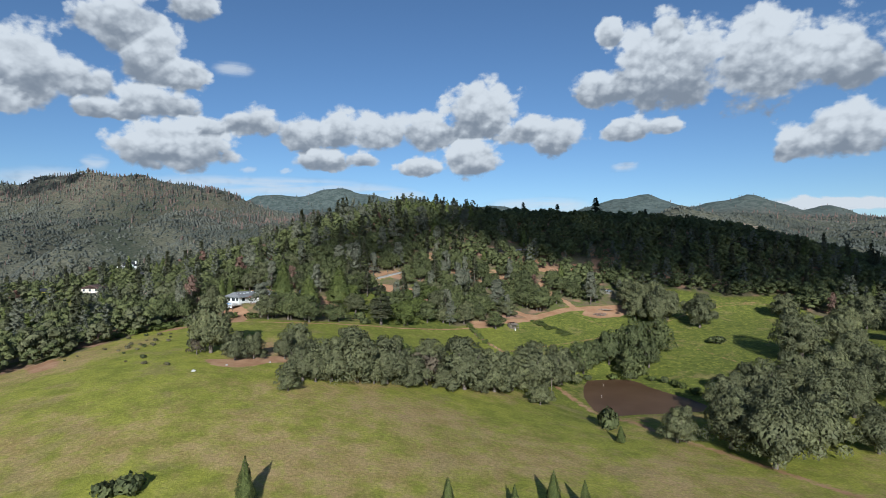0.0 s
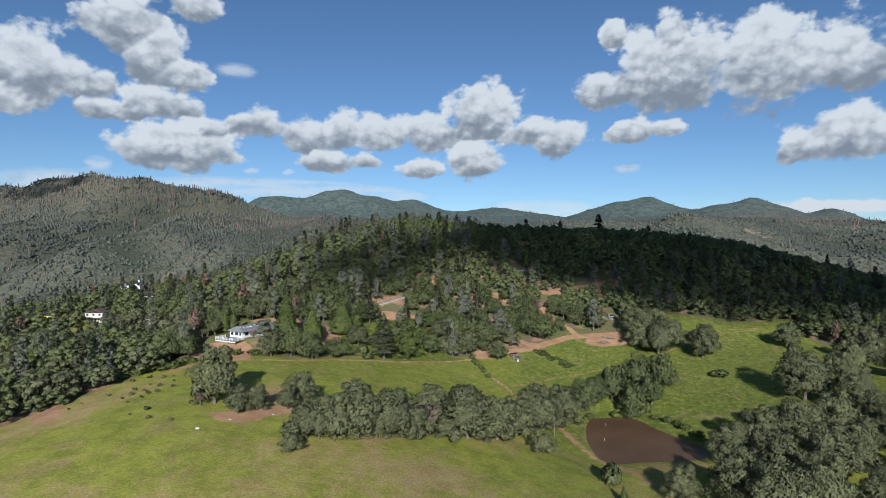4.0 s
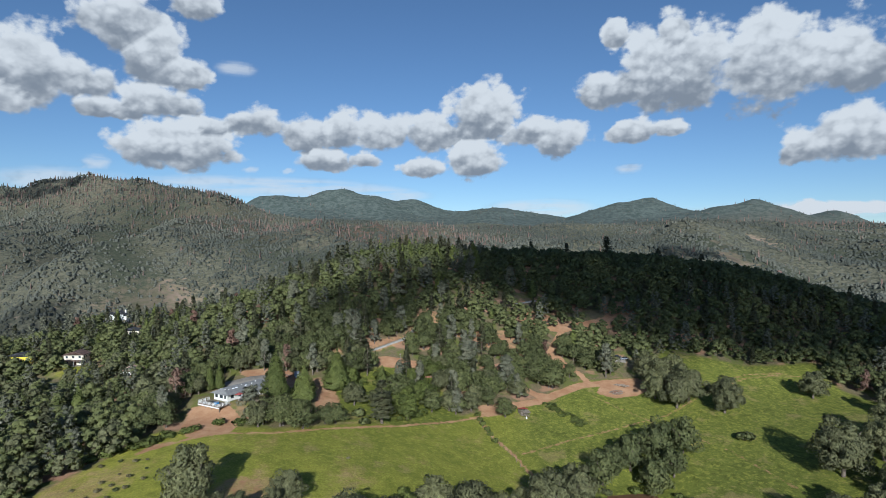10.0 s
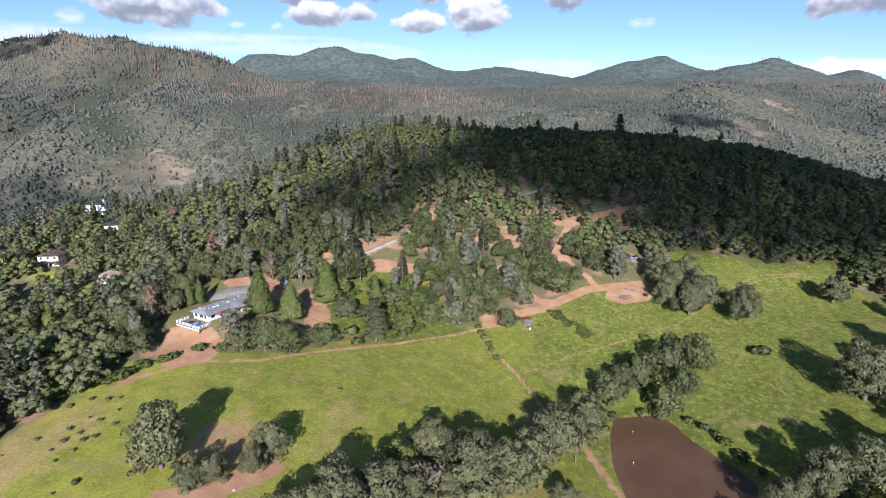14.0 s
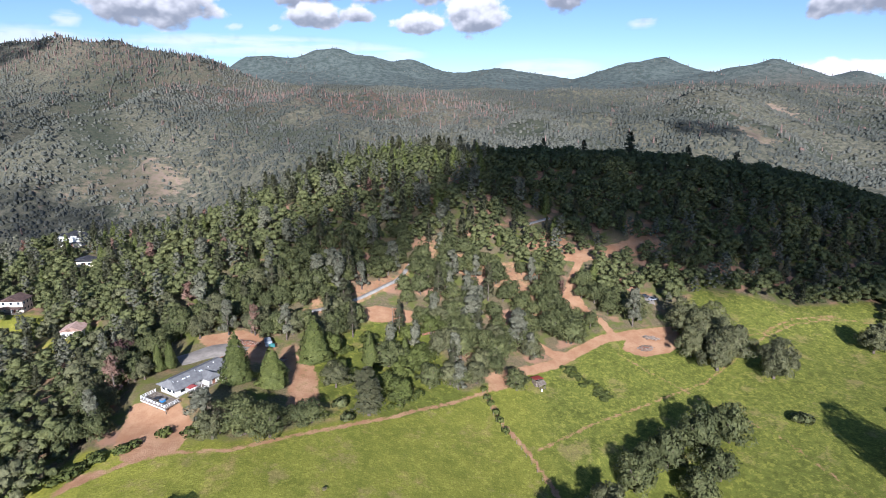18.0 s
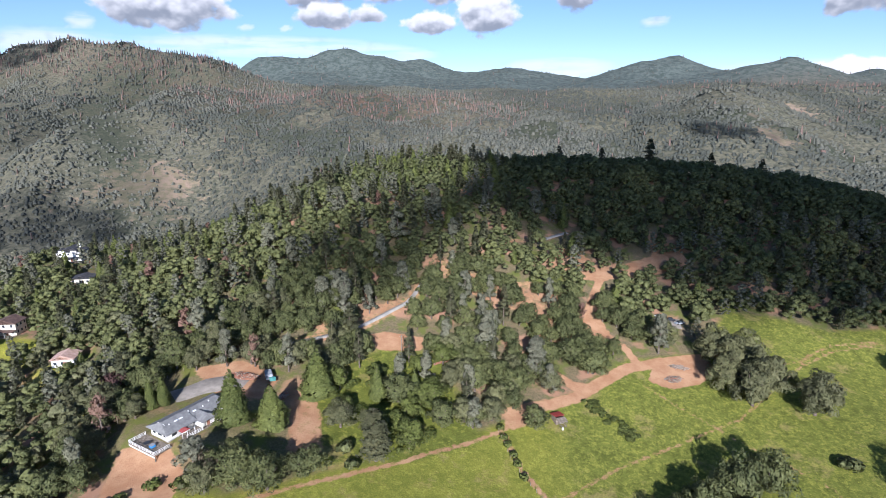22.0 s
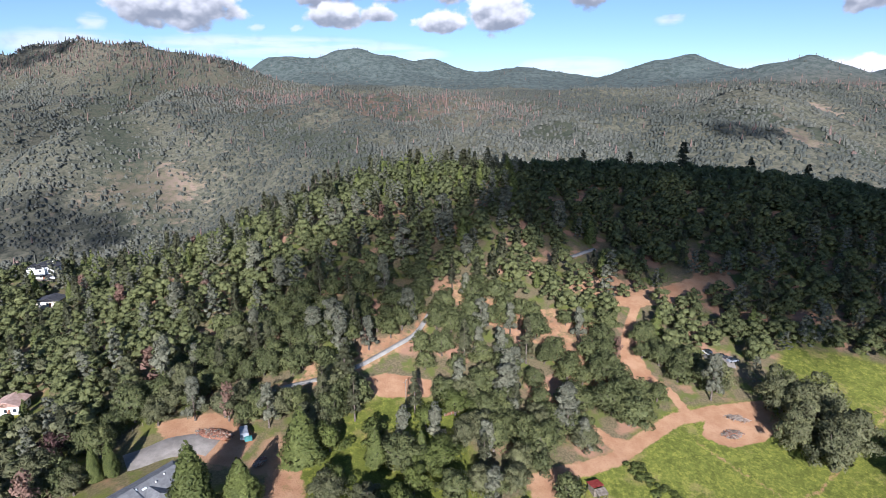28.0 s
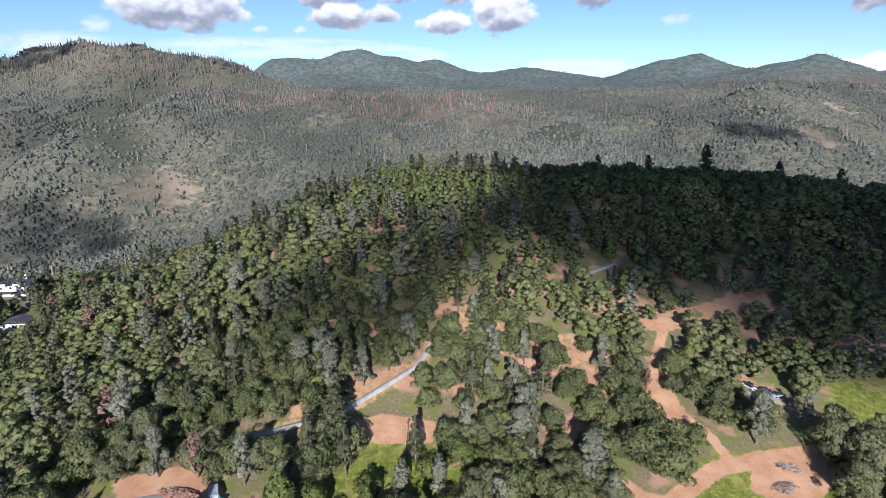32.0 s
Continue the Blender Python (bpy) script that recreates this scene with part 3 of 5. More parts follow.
def oak_crown(seed, clumps=2600, size=0.30, lobes=18, low=-0.6):
    """A broad, lumpy crown of leaning lobes; 10 m high, 10 m wide."""
    q = Leaves(seed)
    r = q.r
    q.ball((0, 0, 4.8), (2.9, 2.9, 3.1), clumps // 7, size * 2.0, -0.9)
    lean, squash = r.uniform(-1.1, 1.1, 2), r.uniform(0.80, 1.25)
    for k in range(lobes):
        a, h = k * 2.4 + r.uniform(-0.5, 0.5), r.uniform(0, 1)
        reach = (4.1 - 2.6 * h * h) * r.uniform(0.55, 1.2)
        rad = r.uniform(0.7, 1.1) * (1.9 if k % 3 else 1.35) * (18 / max(lobes, 14)) ** 0.25
        c = (lean[0] * h + reach * squash * math.cos(a), lean[1] * h + reach / squash * math.sin(a), 2.3 + 6.3 * h + r.uniform(-0.6, 0.6))
        q.ball(c, (rad, rad, rad * 0.8), clumps * 6 // 7 // lobes, size, low, tone=r.uniform(0.1, 0.9))
    return q.arrays()


def cone_crown(seed, clumps=2400, size=0.27, wide=3.1, base=0.6):
    """A dense pointed cone of drooping sprays; 14 m high."""
    q = Leaves(seed)
    r = q.r
    h = 1 - np.sqrt(r.uniform(0, 1, clumps))
    a = r.uniform(0, math.tau, clumps)
    lump = 1 + 0.16 * np.sin(3 * a + 9 * h) + 0.1 * np.sin(7 * a - 23 * h)
    rad = wide * ((1 - h) ** 0.8) * (0.35 + 0.65 * np.clip(h / 0.12, 0, 1)) * lump * r.uniform(0.78, 1.08, clumps)
    c = np.stack([rad * np.cos(a), rad * np.sin(a), base + h * 13.2 - 0.1 * rad], -1)
    q.clumps(c, np.stack([np.cos(a), np.sin(a), 0.55 + 0 * a], -1), size, 0.4, 1.2)
    q.ball((0, 0, 5), (wide * 0.45, wide * 0.45, 4.5), clumps // 6, size * 1.8, -1)
    return q.arrays()


def pine_crown(seed, clumps=1700, size=0.32, wide=2.6, open_=0.5):
    """Whorls of level boughs round a tall stem, shorter towards the tip; 18 m high."""
    q = Leaves(seed)
    r = q.r
    tiers = 15
    for k in range(tiers):
        h = (k + r.uniform(-0.3, 0.3)) / tiers
        z, reach = 4.0 + 13.6 * h, wide * (1 - h) ** 0.75 * r.uniform(0.75, 1.15) + 0.25
        for b in range(5):
            a = r.uniform(0, math.tau)
            n = max(4, int(clumps / tiers / 5))
            d = reach * r.uniform(0.15, 1, n) ** 0.7
            side = r.normal(0, 0.28 * open_ + 0.1, n) * d
            c = np.stack([d * math.cos(a) - side * math.sin(a), d * math.sin(a) + side * math.cos(a), z - 0.16 * d + r.normal(0, 0.22, n)], -1)
            q.clumps(c, np.stack([0.5 * np.cos(a) + 0 * d, 0.5 * np.sin(a) + 0 * d, 1 + 0 * d], -1), size, 0.6, 1.2, tone=r.uniform(0.3, 0.7))
    return q.arrays()


def grey_crown(seed, clumps=1800, size=0.30):
    """A foothill pine: forked, airy, of pale rounded tufts; 14 m high."""
    q = Leaves(seed)
    r = q.r
    for k in range(26):
        h = r.uniform(0, 1)
        a, reach = r.uniform(0, math.tau), r.uniform(0.2, 1) * (3.2 - 2.2 * h)
        rad = r.uniform(0.7, 1.25)
        q.ball((reach * math.cos(a), reach * math.sin(a), 3.0 + 10.3 * h), (rad, rad, rad), clumps // 26, size, -0.8, long=1.4, tone=r.uniform(0.2, 0.8))
    return q.arrays()


def bush_crown(seed, clumps=260, size=0.34):
    q = Leaves(seed)
    r = q.r
    for k in range(5):
        a = k * 1.3
        rad = r.uniform(0.7, 1.1)
        q.ball((0.9 * math.cos(a), 0.9 * math.sin(a), 0.75 + r.uniform(-0.1, 0.4)), (rad, rad, rad), clumps // 5, size, -0.7, tone=r.uniform(0.2, 0.8))
    return q.arrays()


def tube(points, radii, sides=6):
    """Corners and faces of a tapered limb along points."""
    v, f = [], []
    for k, (p, rad) in enumerate(zip(points, radii)):
        for s in range(sides):
            a = math.tau * s / sides
            v.append((p[0] + rad * math.cos(a), p[1] + rad * math.sin(a), p[2]))
        if k:
            o = (k - 1) * sides
            f += [(o + s, o + (s + 1) % sides, o + sides + (s + 1) % sides, o + sides + s) for s in range(sides)]
    return v, f


def wood(seed, kind):
    """Trunk and limbs as one mesh's arrays."""
    r = random.Random(seed)
    v, f = [], []

    def add(points, radii):
        a, b = tube(points, radii)
        f.extend([tuple(i + len(v) for i in q) for q in b])
        v.extend(a)

    if kind == "oak":
        add([(0, 0, -0.8), (0.05, 0, 0.3), (0.15, 0.1, 1.8), (0.3, 0.1, 3.2)], [0.52, 0.4, 0.33, 0.28])
        for k in range(6):
            a, up = k * 1.05 + r.uniform(-0.3, 0.3), r.uniform(5.2, 8.0)
            m = (1.4 * math.cos(a), 1.4 * math.sin(a), 4.2)
            add([(0.25, 0.1, 2.6), m, (2.9 * math.cos(a), 2.9 * math.sin(a), up)], [0.24, 0.15, 0.05])
    elif kind == "bush":
        for k in range(4):
            a = k * 1.6
            add([(0.1 * math.cos(a), 0.1 * math.sin(a), -0.3), (0.7 * math.cos(a), 0.7 * math.sin(a), 1.0)], [0.09, 0.03])
    else:
        top = {"cone": 13.4, "pine": 17.4, "grey": 12.5}[kind]
        add([(0, 0, -0.8), (0, 0, 0.4), (0.1, 0, top * 0.5), (0.05, 0.05, top)], [0.42, 0.32, 0.2, 0.04])
        for k in range(8):
            a, z = k * 2.4, top * (0.25 + 0.08 * k)
            reach = 1.6 * (1 - k / 11)
            add([(0.05, 0, z), (reach * math.cos(a), reach * math.sin(a), z + (1.2 if kind == "grey" else 0.1))], [0.09, 0.03])
    return np.array(v), np.array(f)


TREES = {}


def tree_model(name, kind, label, category, group, leaf_material, crowns, bark=BARK):
    """The models of one kind of tree: an empty at the foot that holds trunk and crown. Kept out of sight far below until copied."""
    TREES[name] = []
    for k, (v, f, tone, ways) in enumerate(crowns):
        root = bpy.data.objects.new(name, None)
        root.empty_display_size = 0.5
        tagged(root, label, category, group)
        wv, wf = wood(k + 7, kind)
        TREES[name].append((root, mesh_from("trunk", wv, wf, bark, flat=False), mesh_from("crown", v, f, leaf_material, {"tone": tone}, normals=ways)))


def plant(name, x, y, wide=1.0, tall=None, turn=None, which=None, sink=0.0, label="", pick=random.Random(5)):
    """One tree of a kind, standing on the ground."""
    models = TREES[name]
    root, trunk, crown = models[pick.randrange(len(models)) if which is None else which]
    ob = root.copy()
    scene.collection.objects.link(ob)
    if label:
        tagged(ob, label)
    tall = tall or wide
    z = float(height(np.array([x]), np.array([y]))[0]) - sink
    ob.matrix_world = Matrix.Translation((x, y, z)) @ Euler((0, 0, pick.uniform(0, 6.28) if turn is None else turn)).to_matrix().to_4x4() @ Matrix.Diagonal((wide, wide, tall, 1))
    for part_name, me in (("trunk", trunk), ("crown", crown)):
        p = new(part_name, me)
        p.parent = ob
    return ob


tree_model("oak_tree", "oak", "broad grey-green oak tree with a lumpy crown on the meadow", "tree", "oaks of the meadow", OAK, [thirds(oak_crown(s, 8400, 0.22, 44)) for s in range(6)])
tree_model("live_oak_tree", "oak", "dark green live oak with a dense rounded crown", "tree", "live oaks of the hillside", DARK_OAK, [thirds(oak_crown(s + 20, 3800, 0.30, 34)) for s in range(5)])
tree_model("cedar_tree", "cone", "bright green cone-shaped cedar tree", "tree", "cedars round the house", CEDAR, [thirds(cone_crown(s + 40, 4200, 0.27)) for s in range(3)])
tree_model("pine_tree", "pine", "tall dark green pine with level boughs", "tree", "pines of the hillside", PINE, [thirds(pine_crown(s + 50, 3200, 0.30)) for s in range(4)])
tree_model("grey_pine_tree", "grey", "pale grey-green foothill pine with an airy crown", "tree", "grey pines of the hillside", GREY_PINE, [thirds(grey_crown(s + 60, 3400, 0.27)) for s in range(4)])
tree_model("bright_tree", "oak", "yellow-green broadleaf tree with a soft rounded crown", "tree", "broadleaf trees of the orchard", LIME, [thirds(oak_crown(s + 70, 3600, 0.30)) for s in range(3)])
tree_model("dead_tree", "grey", "rust-brown dead pine with dry needles", "tree", "dead pines", RUST, [grey_crown(s + 80, 600) for s in range(2)])
tree_model("bare_tree", "oak", "leafless grey-brown tree with fine twigs", "tree", "bare trees", TWIGS, [oak_crown(s + 90, 700, 0.34) for s in range(2)])
tree_model("plum_tree", "oak", "small purple-leaved plum tree", "tree", "plum trees", PLUM, [oak_crown(95, 700)])
tree_model("dry_shrub", "bush", "grey-brown leafless shrub on the dry slope", "shrub", "dry shrubs", DRY_LEAF, [bush_crown(s + 110, 180, 0.3) for s in range(2)])
tree_model("pale_shrub", "bush", "loose yellow-green shrub at the meadow edge", "shrub", "meadow edge shrubs", LIME, [bush_crown(s + 120, 220, 0.3) for s in range(3)])
tree_model("shrub", "bush", "low dark green shrub on the grass", "shrub", "shrubs", DARK_OAK, [bush_crown(s + 100) for s in range(4)])

# ---- trees and shrubs that stand apart: x, y, width ----
for x, y, w in [(-67, 154, 15.5), (-58, 148, 7.5), (-54, 151, 7.0), (-47, 155, 7.0), (-45, 162, 9.0)]:
    plant("oak_tree", x, y, w / 10, w / 10 * 1.15, sink=w * 0.09)
r_belt = random.Random(8)
for x, y, w in [(-37, 137, 10.0), (-38, 128, 5.0), (-31, 141, 11.5), (-25, 145, 14.5), (-18, 150, 13.0), (3, 164, 16.0), (12, 169, 14.0), (-8, 173, 11.0), (18, 177, 12.5), (26, 186, 15.5), (25, 165, 7.0), (38, 201, 14.5), (32, 194, 12.5), (-12, 155, 10.0), (6, 173, 11.0)]:
    plant("oak_tree", x, y, w / 10 * 1.12, w / 10 * 1.12, sink=w * 0.1)
for x, y in [(-34, 138), (-21, 147), (-13, 152), (-3, 162), (8, 165), (15, 173), (21, 181), (29, 190), (35, 198), (-6, 166)]:
    plant("oak_tree", x, y, r_belt.uniform(0.75, 1.0), r_belt.uniform(0.7, 0.95), sink=1.0)
plant("bright_tree", -15, 162, 0.9, 1.1, label="dull olive-brown tree standing above the oak belt")
plant("bare_tree", -8, 160, 1.0, 1.0)
plant("bare_tree", -70, 152, 0.5, 0.5)
for x, y, w in [(50, 219, 12.5), (62, 227, 14.0), (74, 233, 15.0), (85, 237, 13.5), (67, 215, 12.0), (55, 226, 10.0), (76, 222, 11.0)]:
    plant("live_oak_tree", x, y, w / 10, w / 10 * 1.15, sink=w * 0.08)
for x, y, w in [(117, 271, 16.0), (98, 276, 17.0), (91, 284, 14.0), (106, 283, 17.0), (97, 291, 16.0), (94, 299, 16.0), (104, 296, 16.0), (168, 291, 14.0), (130, 214, 20.0), (150, 222, 15.0), (164, 238, 15.0), (186, 258, 15.0), (176, 228, 14.0)]:
    plant("oak_tree", x, y, w / 10, w / 10 * 1.12, sink=w * 0.08)
for x, y, w in [(80, 166, 13.0), (92, 172, 15.0), (105, 176, 16.0), (118, 180, 16.0), (67, 138, 15.0), (70, 124, 15.5), (86, 134, 15.0), (98, 150, 17.0), (84, 150, 15.0), (112, 160, 15.0), (55, 140, 9.5), (101, 136, 11.0), (128, 168, 14.0), (134, 182, 13.0), (120, 150, 13.0), (140, 200, 14.0)]:
    plant("oak_tree", x, y, w / 10, w / 10 * 1.12, sink=w * 0.08)
plant("shrub", 40, 146, 1.5, 2.4)
plant("cedar_tree", 39, 133, 0.4, 0.3, label="small yellow-green conifer beside the dam track")
for x, y, s in [(-30, 80, 0.5), (-1, 84, 0.35), (9, 85, 0.32), (15, 86, 0.5), (20, 87, 0.4)]:
    plant("cedar_tree", x, y, s, s, label="small young conifer on the near slope")
plant("shrub", -48, 82, 1.2), plant("shrub", -51, 81, 1.0), plant("oak_tree", -86, 89, 0.8, 0.85), plant("shrub", 113, 246, 2.0, 1.5)

# ---- round the house, the orchard and the dirt road ----
for x, y, w, h in [(-52, 254, 1.95, 1.28), (-71, 233, 1.7, 1.3), (-61, 236, 1.75, 1.02), (-100, 241, 0.75, 0.75), (-97, 243, 0.75, 0.75)]:
    plant("cedar_tree", x, y, w, h)
for x, y, w in [(-62, 213, 12.0), (-55, 213, 11.5), (-49, 220, 8.5), (-68, 214, 10.0), (-58, 217, 9.0), (-66, 221, 8.0)]:
    plant("live_oak_tree", x, y, w / 10, w / 11)
plant("grey_pine_tree", -73.5, 213, 1.5, 0.95, label="feathery olive conifer before the ranch house"), plant("bare_tree", -68.5, 212, 0.8, 1.0), plant("plum_tree", -117, 252, 1.0, 0.9)
plant("pine_tree", -30, 231, 1.9, 0.95), plant("pine_tree", -47, 284, 1.6, 0.95), plant("grey_pine_tree", 4, 297, 1.3, 1.1), plant("grey_pine_tree", 22, 283, 1.3, 1.0)
plant("grey_pine_tree", -2, 254, 1.1, 0.75), plant("live_oak_tree", -12, 252, 1.0), plant("bright_tree", -20, 241, 1.1, 0.9), plant("live_oak_tree", -27, 260, 1.5, 1.0), plant("bright_tree", -16, 263, 1.2, 0.8)
plant("live_oak_tree", 44, 289, 1.7, 1.2), plant("live_oak_tree", 38, 293, 1.2), plant("live_oak_tree", 19, 258, 1.0, 0.9), plant("live_oak_tree", 12, 266, 0.8), plant("oak_tree", 27, 277, 0.9), plant("oak_tree", 75, 308, 1.3)
plant("shrub", -39, 232, 1.4, 1.6), plant("shrub", -36, 226, 1.2)

# ---- scattered shrubs of the dry western slope and the fence lines ----
r = random.Random(41)
for x, y in [(-97, 161), (-96, 164), (-91, 160), (-91, 164), (-98, 169), (-96, 174), (-94, 167), (-92, 172), (-89, 165), (-79, 142), (-90, 177), (-96, 182), (-104, 166), (-83, 149), (-86, 146), (-72, 140), (-109, 161), (-105, 180), (-101, 183), (-93, 183), (-110, 157), (-87, 170), (-93, 157), (-36, 196)]:
    s = r.uniform(0.2, 0.5)
    plant("dry_shrub" if r.random() < 0.75 else "shrub", x, y, s, s * r.uniform(0.9, 1.2))
for x, y in [(-99, 194), (-98, 197), (-96, 200), (-91, 203), (-102, 192), (-107, 190), (-108, 187), (-113, 181), (-83, 210), (-76, 211), (-89, 205), (-104, 195), (-112, 185)]:
    plant("pale_shrub", x, y, r.uniform(1.0, 1.7), r.uniform(0.8, 1.2))
for x, y in [(7, 255), (8, 251), (9, 248), (10.5, 244), (11.5, 240), (13, 235)]:
    plant("pale_shrub", x, y, 0.8, 0.9)
for k in range(44):
    plant("pale_shrub", 39 + 13 * k / 43 + r.uniform(-2.4, 2.4), 273 - 17 * k / 43 + r.uniform(-2.4, 2.4), r.uniform(0.5, 0.9), r.uniform(0.3, 0.5))
for x, y in [(76, 205), (79, 198), (81, 191), (83, 184), (73, 210), (68, 214), (78, 201), (60, 215), (50, 213), (44, 206), (84, 178), (70, 217)]:
    plant("shrub" if r.random() < 0.5 else "pale_shrub", x, y, r.uniform(0.7, 1.3), r.uniform(0.8, 1.2))
for x, y, s in [(-111, 233, 0.4), (-107, 235, 0.45), (-105, 236, 0.4), (-112, 237, 0.35), (-110, 240, 0.32)]:
    plant("dead_tree", x, y, s, s * 0.7, label="low rust-red shrub beside the house")

# ---- tall trees that stand out of the hillside ----
for name, x, y, wide, tall in [("pine_tree", 124, 495, 2.1, 1.25), ("pine_tree", 0, 474, 1.3, 0.9), ("pine_tree", -95, 430, 1.4, 0.95), ("grey_pine_tree", -22, 378, 1.7, 1.25), ("grey_pine_tree", -69, 368, 1.5, 1.1), ("grey_pine_tree", -60, 372, 1.4, 1.0), ("grey_pine_tree", -37, 352, 1.5, 1.05), ("grey_pine_tree", -94, 336, 1.5, 1.15), ("grey_pine_tree", -81, 327, 1.4, 1.0), ("grey_pine_tree", -117, 316, 1.5, 1.05), ("grey_pine_tree", 3, 289, 1.8, 1.15), ("grey_pine_tree", 22, 285, 1.7, 1.1), ("grey_pine_tree", -62, 302, 1.4, 1.0), ("grey_pine_tree", -57, 307, 1.4, 1.0), ("grey_pine_tree", -11, 357, 1.4, 1.0), ("grey_pine_tree", 8, 405, 1.5, 1.1), ("grey_pine_tree", 34, 404, 1.5, 1.1), ("pine_tree", 60, 488, 1.4, 0.8), ("pine_tree", 168, 498, 1.6, 0.9), ("pine_tree", 205, 500, 1.5, 0.85), ("pine_tree", 90, 492, 1.4, 0.8), ("pine_tree", -40, 446, 1.5, 0.85), ("pine_tree", -24, 456, 1.4, 0.8), ("pine_tree", -14, 450, 1.6, 0.9), ("pine_tree", -118, 428, 1.5, 0.85), ("pine_tree", -103, 434, 1.4, 0.8)]:
    plant(name, x, y, wide, tall)
plant("dead_tree", -183, 357, 0.75, 0.95, label="tall rust-red dead conifer beside a dark-roofed house"), plant("cedar_tree", -191, 359, 0.75, 0.75), plant("cedar_tree", -176, 356, 0.6, 0.5)
plant("dead_tree", -111, 327, 0.95, 0.62, label="bushy pale rust-brown tree on the slope"), plant("bright_tree", -90, 303, 0.7, 0.8, label="bright yellow-green tree among darker oaks")

# ---- woods ----
def kind_at(x, y, u):
    """Which tree grows where on the hill, from a number between 0 and 1."""
    crest = smooth(y, 330, 470) * (1 - 0.7 * smooth(x, -10, 40))
    if x > 20 and y > 400 and u < 0.92:
        return "live_oak_tree"
    if u < 0.10 + 0.05 * crest:
        return "grey_pine_tree"
    if u < 0.17 + 0.09 * crest:
        return "pine_tree"
    if u < 0.185 + 0.30 * crest:
        return "cedar_tree"
    if u < 0.192 + 0.30 * crest:
        return "dead_tree"
    return "oak_tree" if u > 0.78 and y < 300 else "live_oak_tree"


CLEARINGS = [
    [(-101, 200), (-100, 224), (-78, 224), (-73, 208), (-88, 198), (-97, 190)],
    [(-48, 284), (-46, 292), (-22, 298), (-20, 286)], [(-212, 300), (-212, 316), (-190, 314), (-178, 300)],
    [(-246, 296), (-246, 322), (-222, 322), (-222, 300)], [(-162, 264), (-161, 284), (-145, 284), (-146, 264)], [(-242, 372), (-240, 402), (-216, 402), (-214, 374)], [(-190, 346), (-206, 350), (-206, 362), (-190, 362)],
    [(-206, 280), (-206, 294), (-184, 290), (-184, 278)], [(73, 310), (74, 328), (93, 328), (90, 310)], [(-134, 336), (-136, 352), (-124, 350), (-124, 338)], [(28, 372), (34, 388), (54, 400), (60, 392), (44, 378)]]
RED_BANK = [(-24, 336), (-22, 350), (30, 350), (36, 378), (60, 372), (92, 398), (110, 396), (108, 350), (60, 340), (40, 300), (14, 292), (4, 322)]


def scatter(x0, x1, y0, y1, step, seed):
    r = np.random.default_rng(seed)
    gx, gy = np.meshgrid(np.arange(x0, x1, step), np.arange(y0, y1, step))
    return gx.ravel() + r.uniform(-0.45, 0.45, gx.size) * step, gy.ravel() + r.uniform(-0.45, 0.45, gx.size) * step, r.uniform(0, 1, (3, gx.size))


def wooded(x, y, u):
    """Whether a tree stands there: off the meadows, yards, roads and clearings, thinner over the bare terraces."""
    open_ = inside(x, y, MEADOW) | inside(x, y, YARD) | (inside(x, y, ORCHARD) & (u > 0.26))
    for line, gap in ((DIRT_ROAD, 5), (SPUR, 4.0), (WHITE_ROAD, 2.2), (UPPER_ROAD, 2.2), (LOOP, 5), (TRACK, 4)):
        open_ |= beside(x, y, line) < gap
    for line, south in (([(-72, 278), (-57, 287)], 5), ([(-44, 295), (-41, 299)], 4), ([(-34, 306), (-27, 316)], 6), (UPPER_ROAD[2:], 7), (SPUR[1:6], 4)):
        open_ |= beside(x, y + south, line) < 3.6
    for ring in LAWNS + CLEARINGS:
        open_ |= inside(x, y, ring)
    terrace = (x > -30) & (x < 112) & (y > 284) & (y < 402)
    red = inside(x, y, RED_BANK)
    return ~open_ & (u < np.where(red, 0.63, np.where(terrace, 0.86, 0.97)))


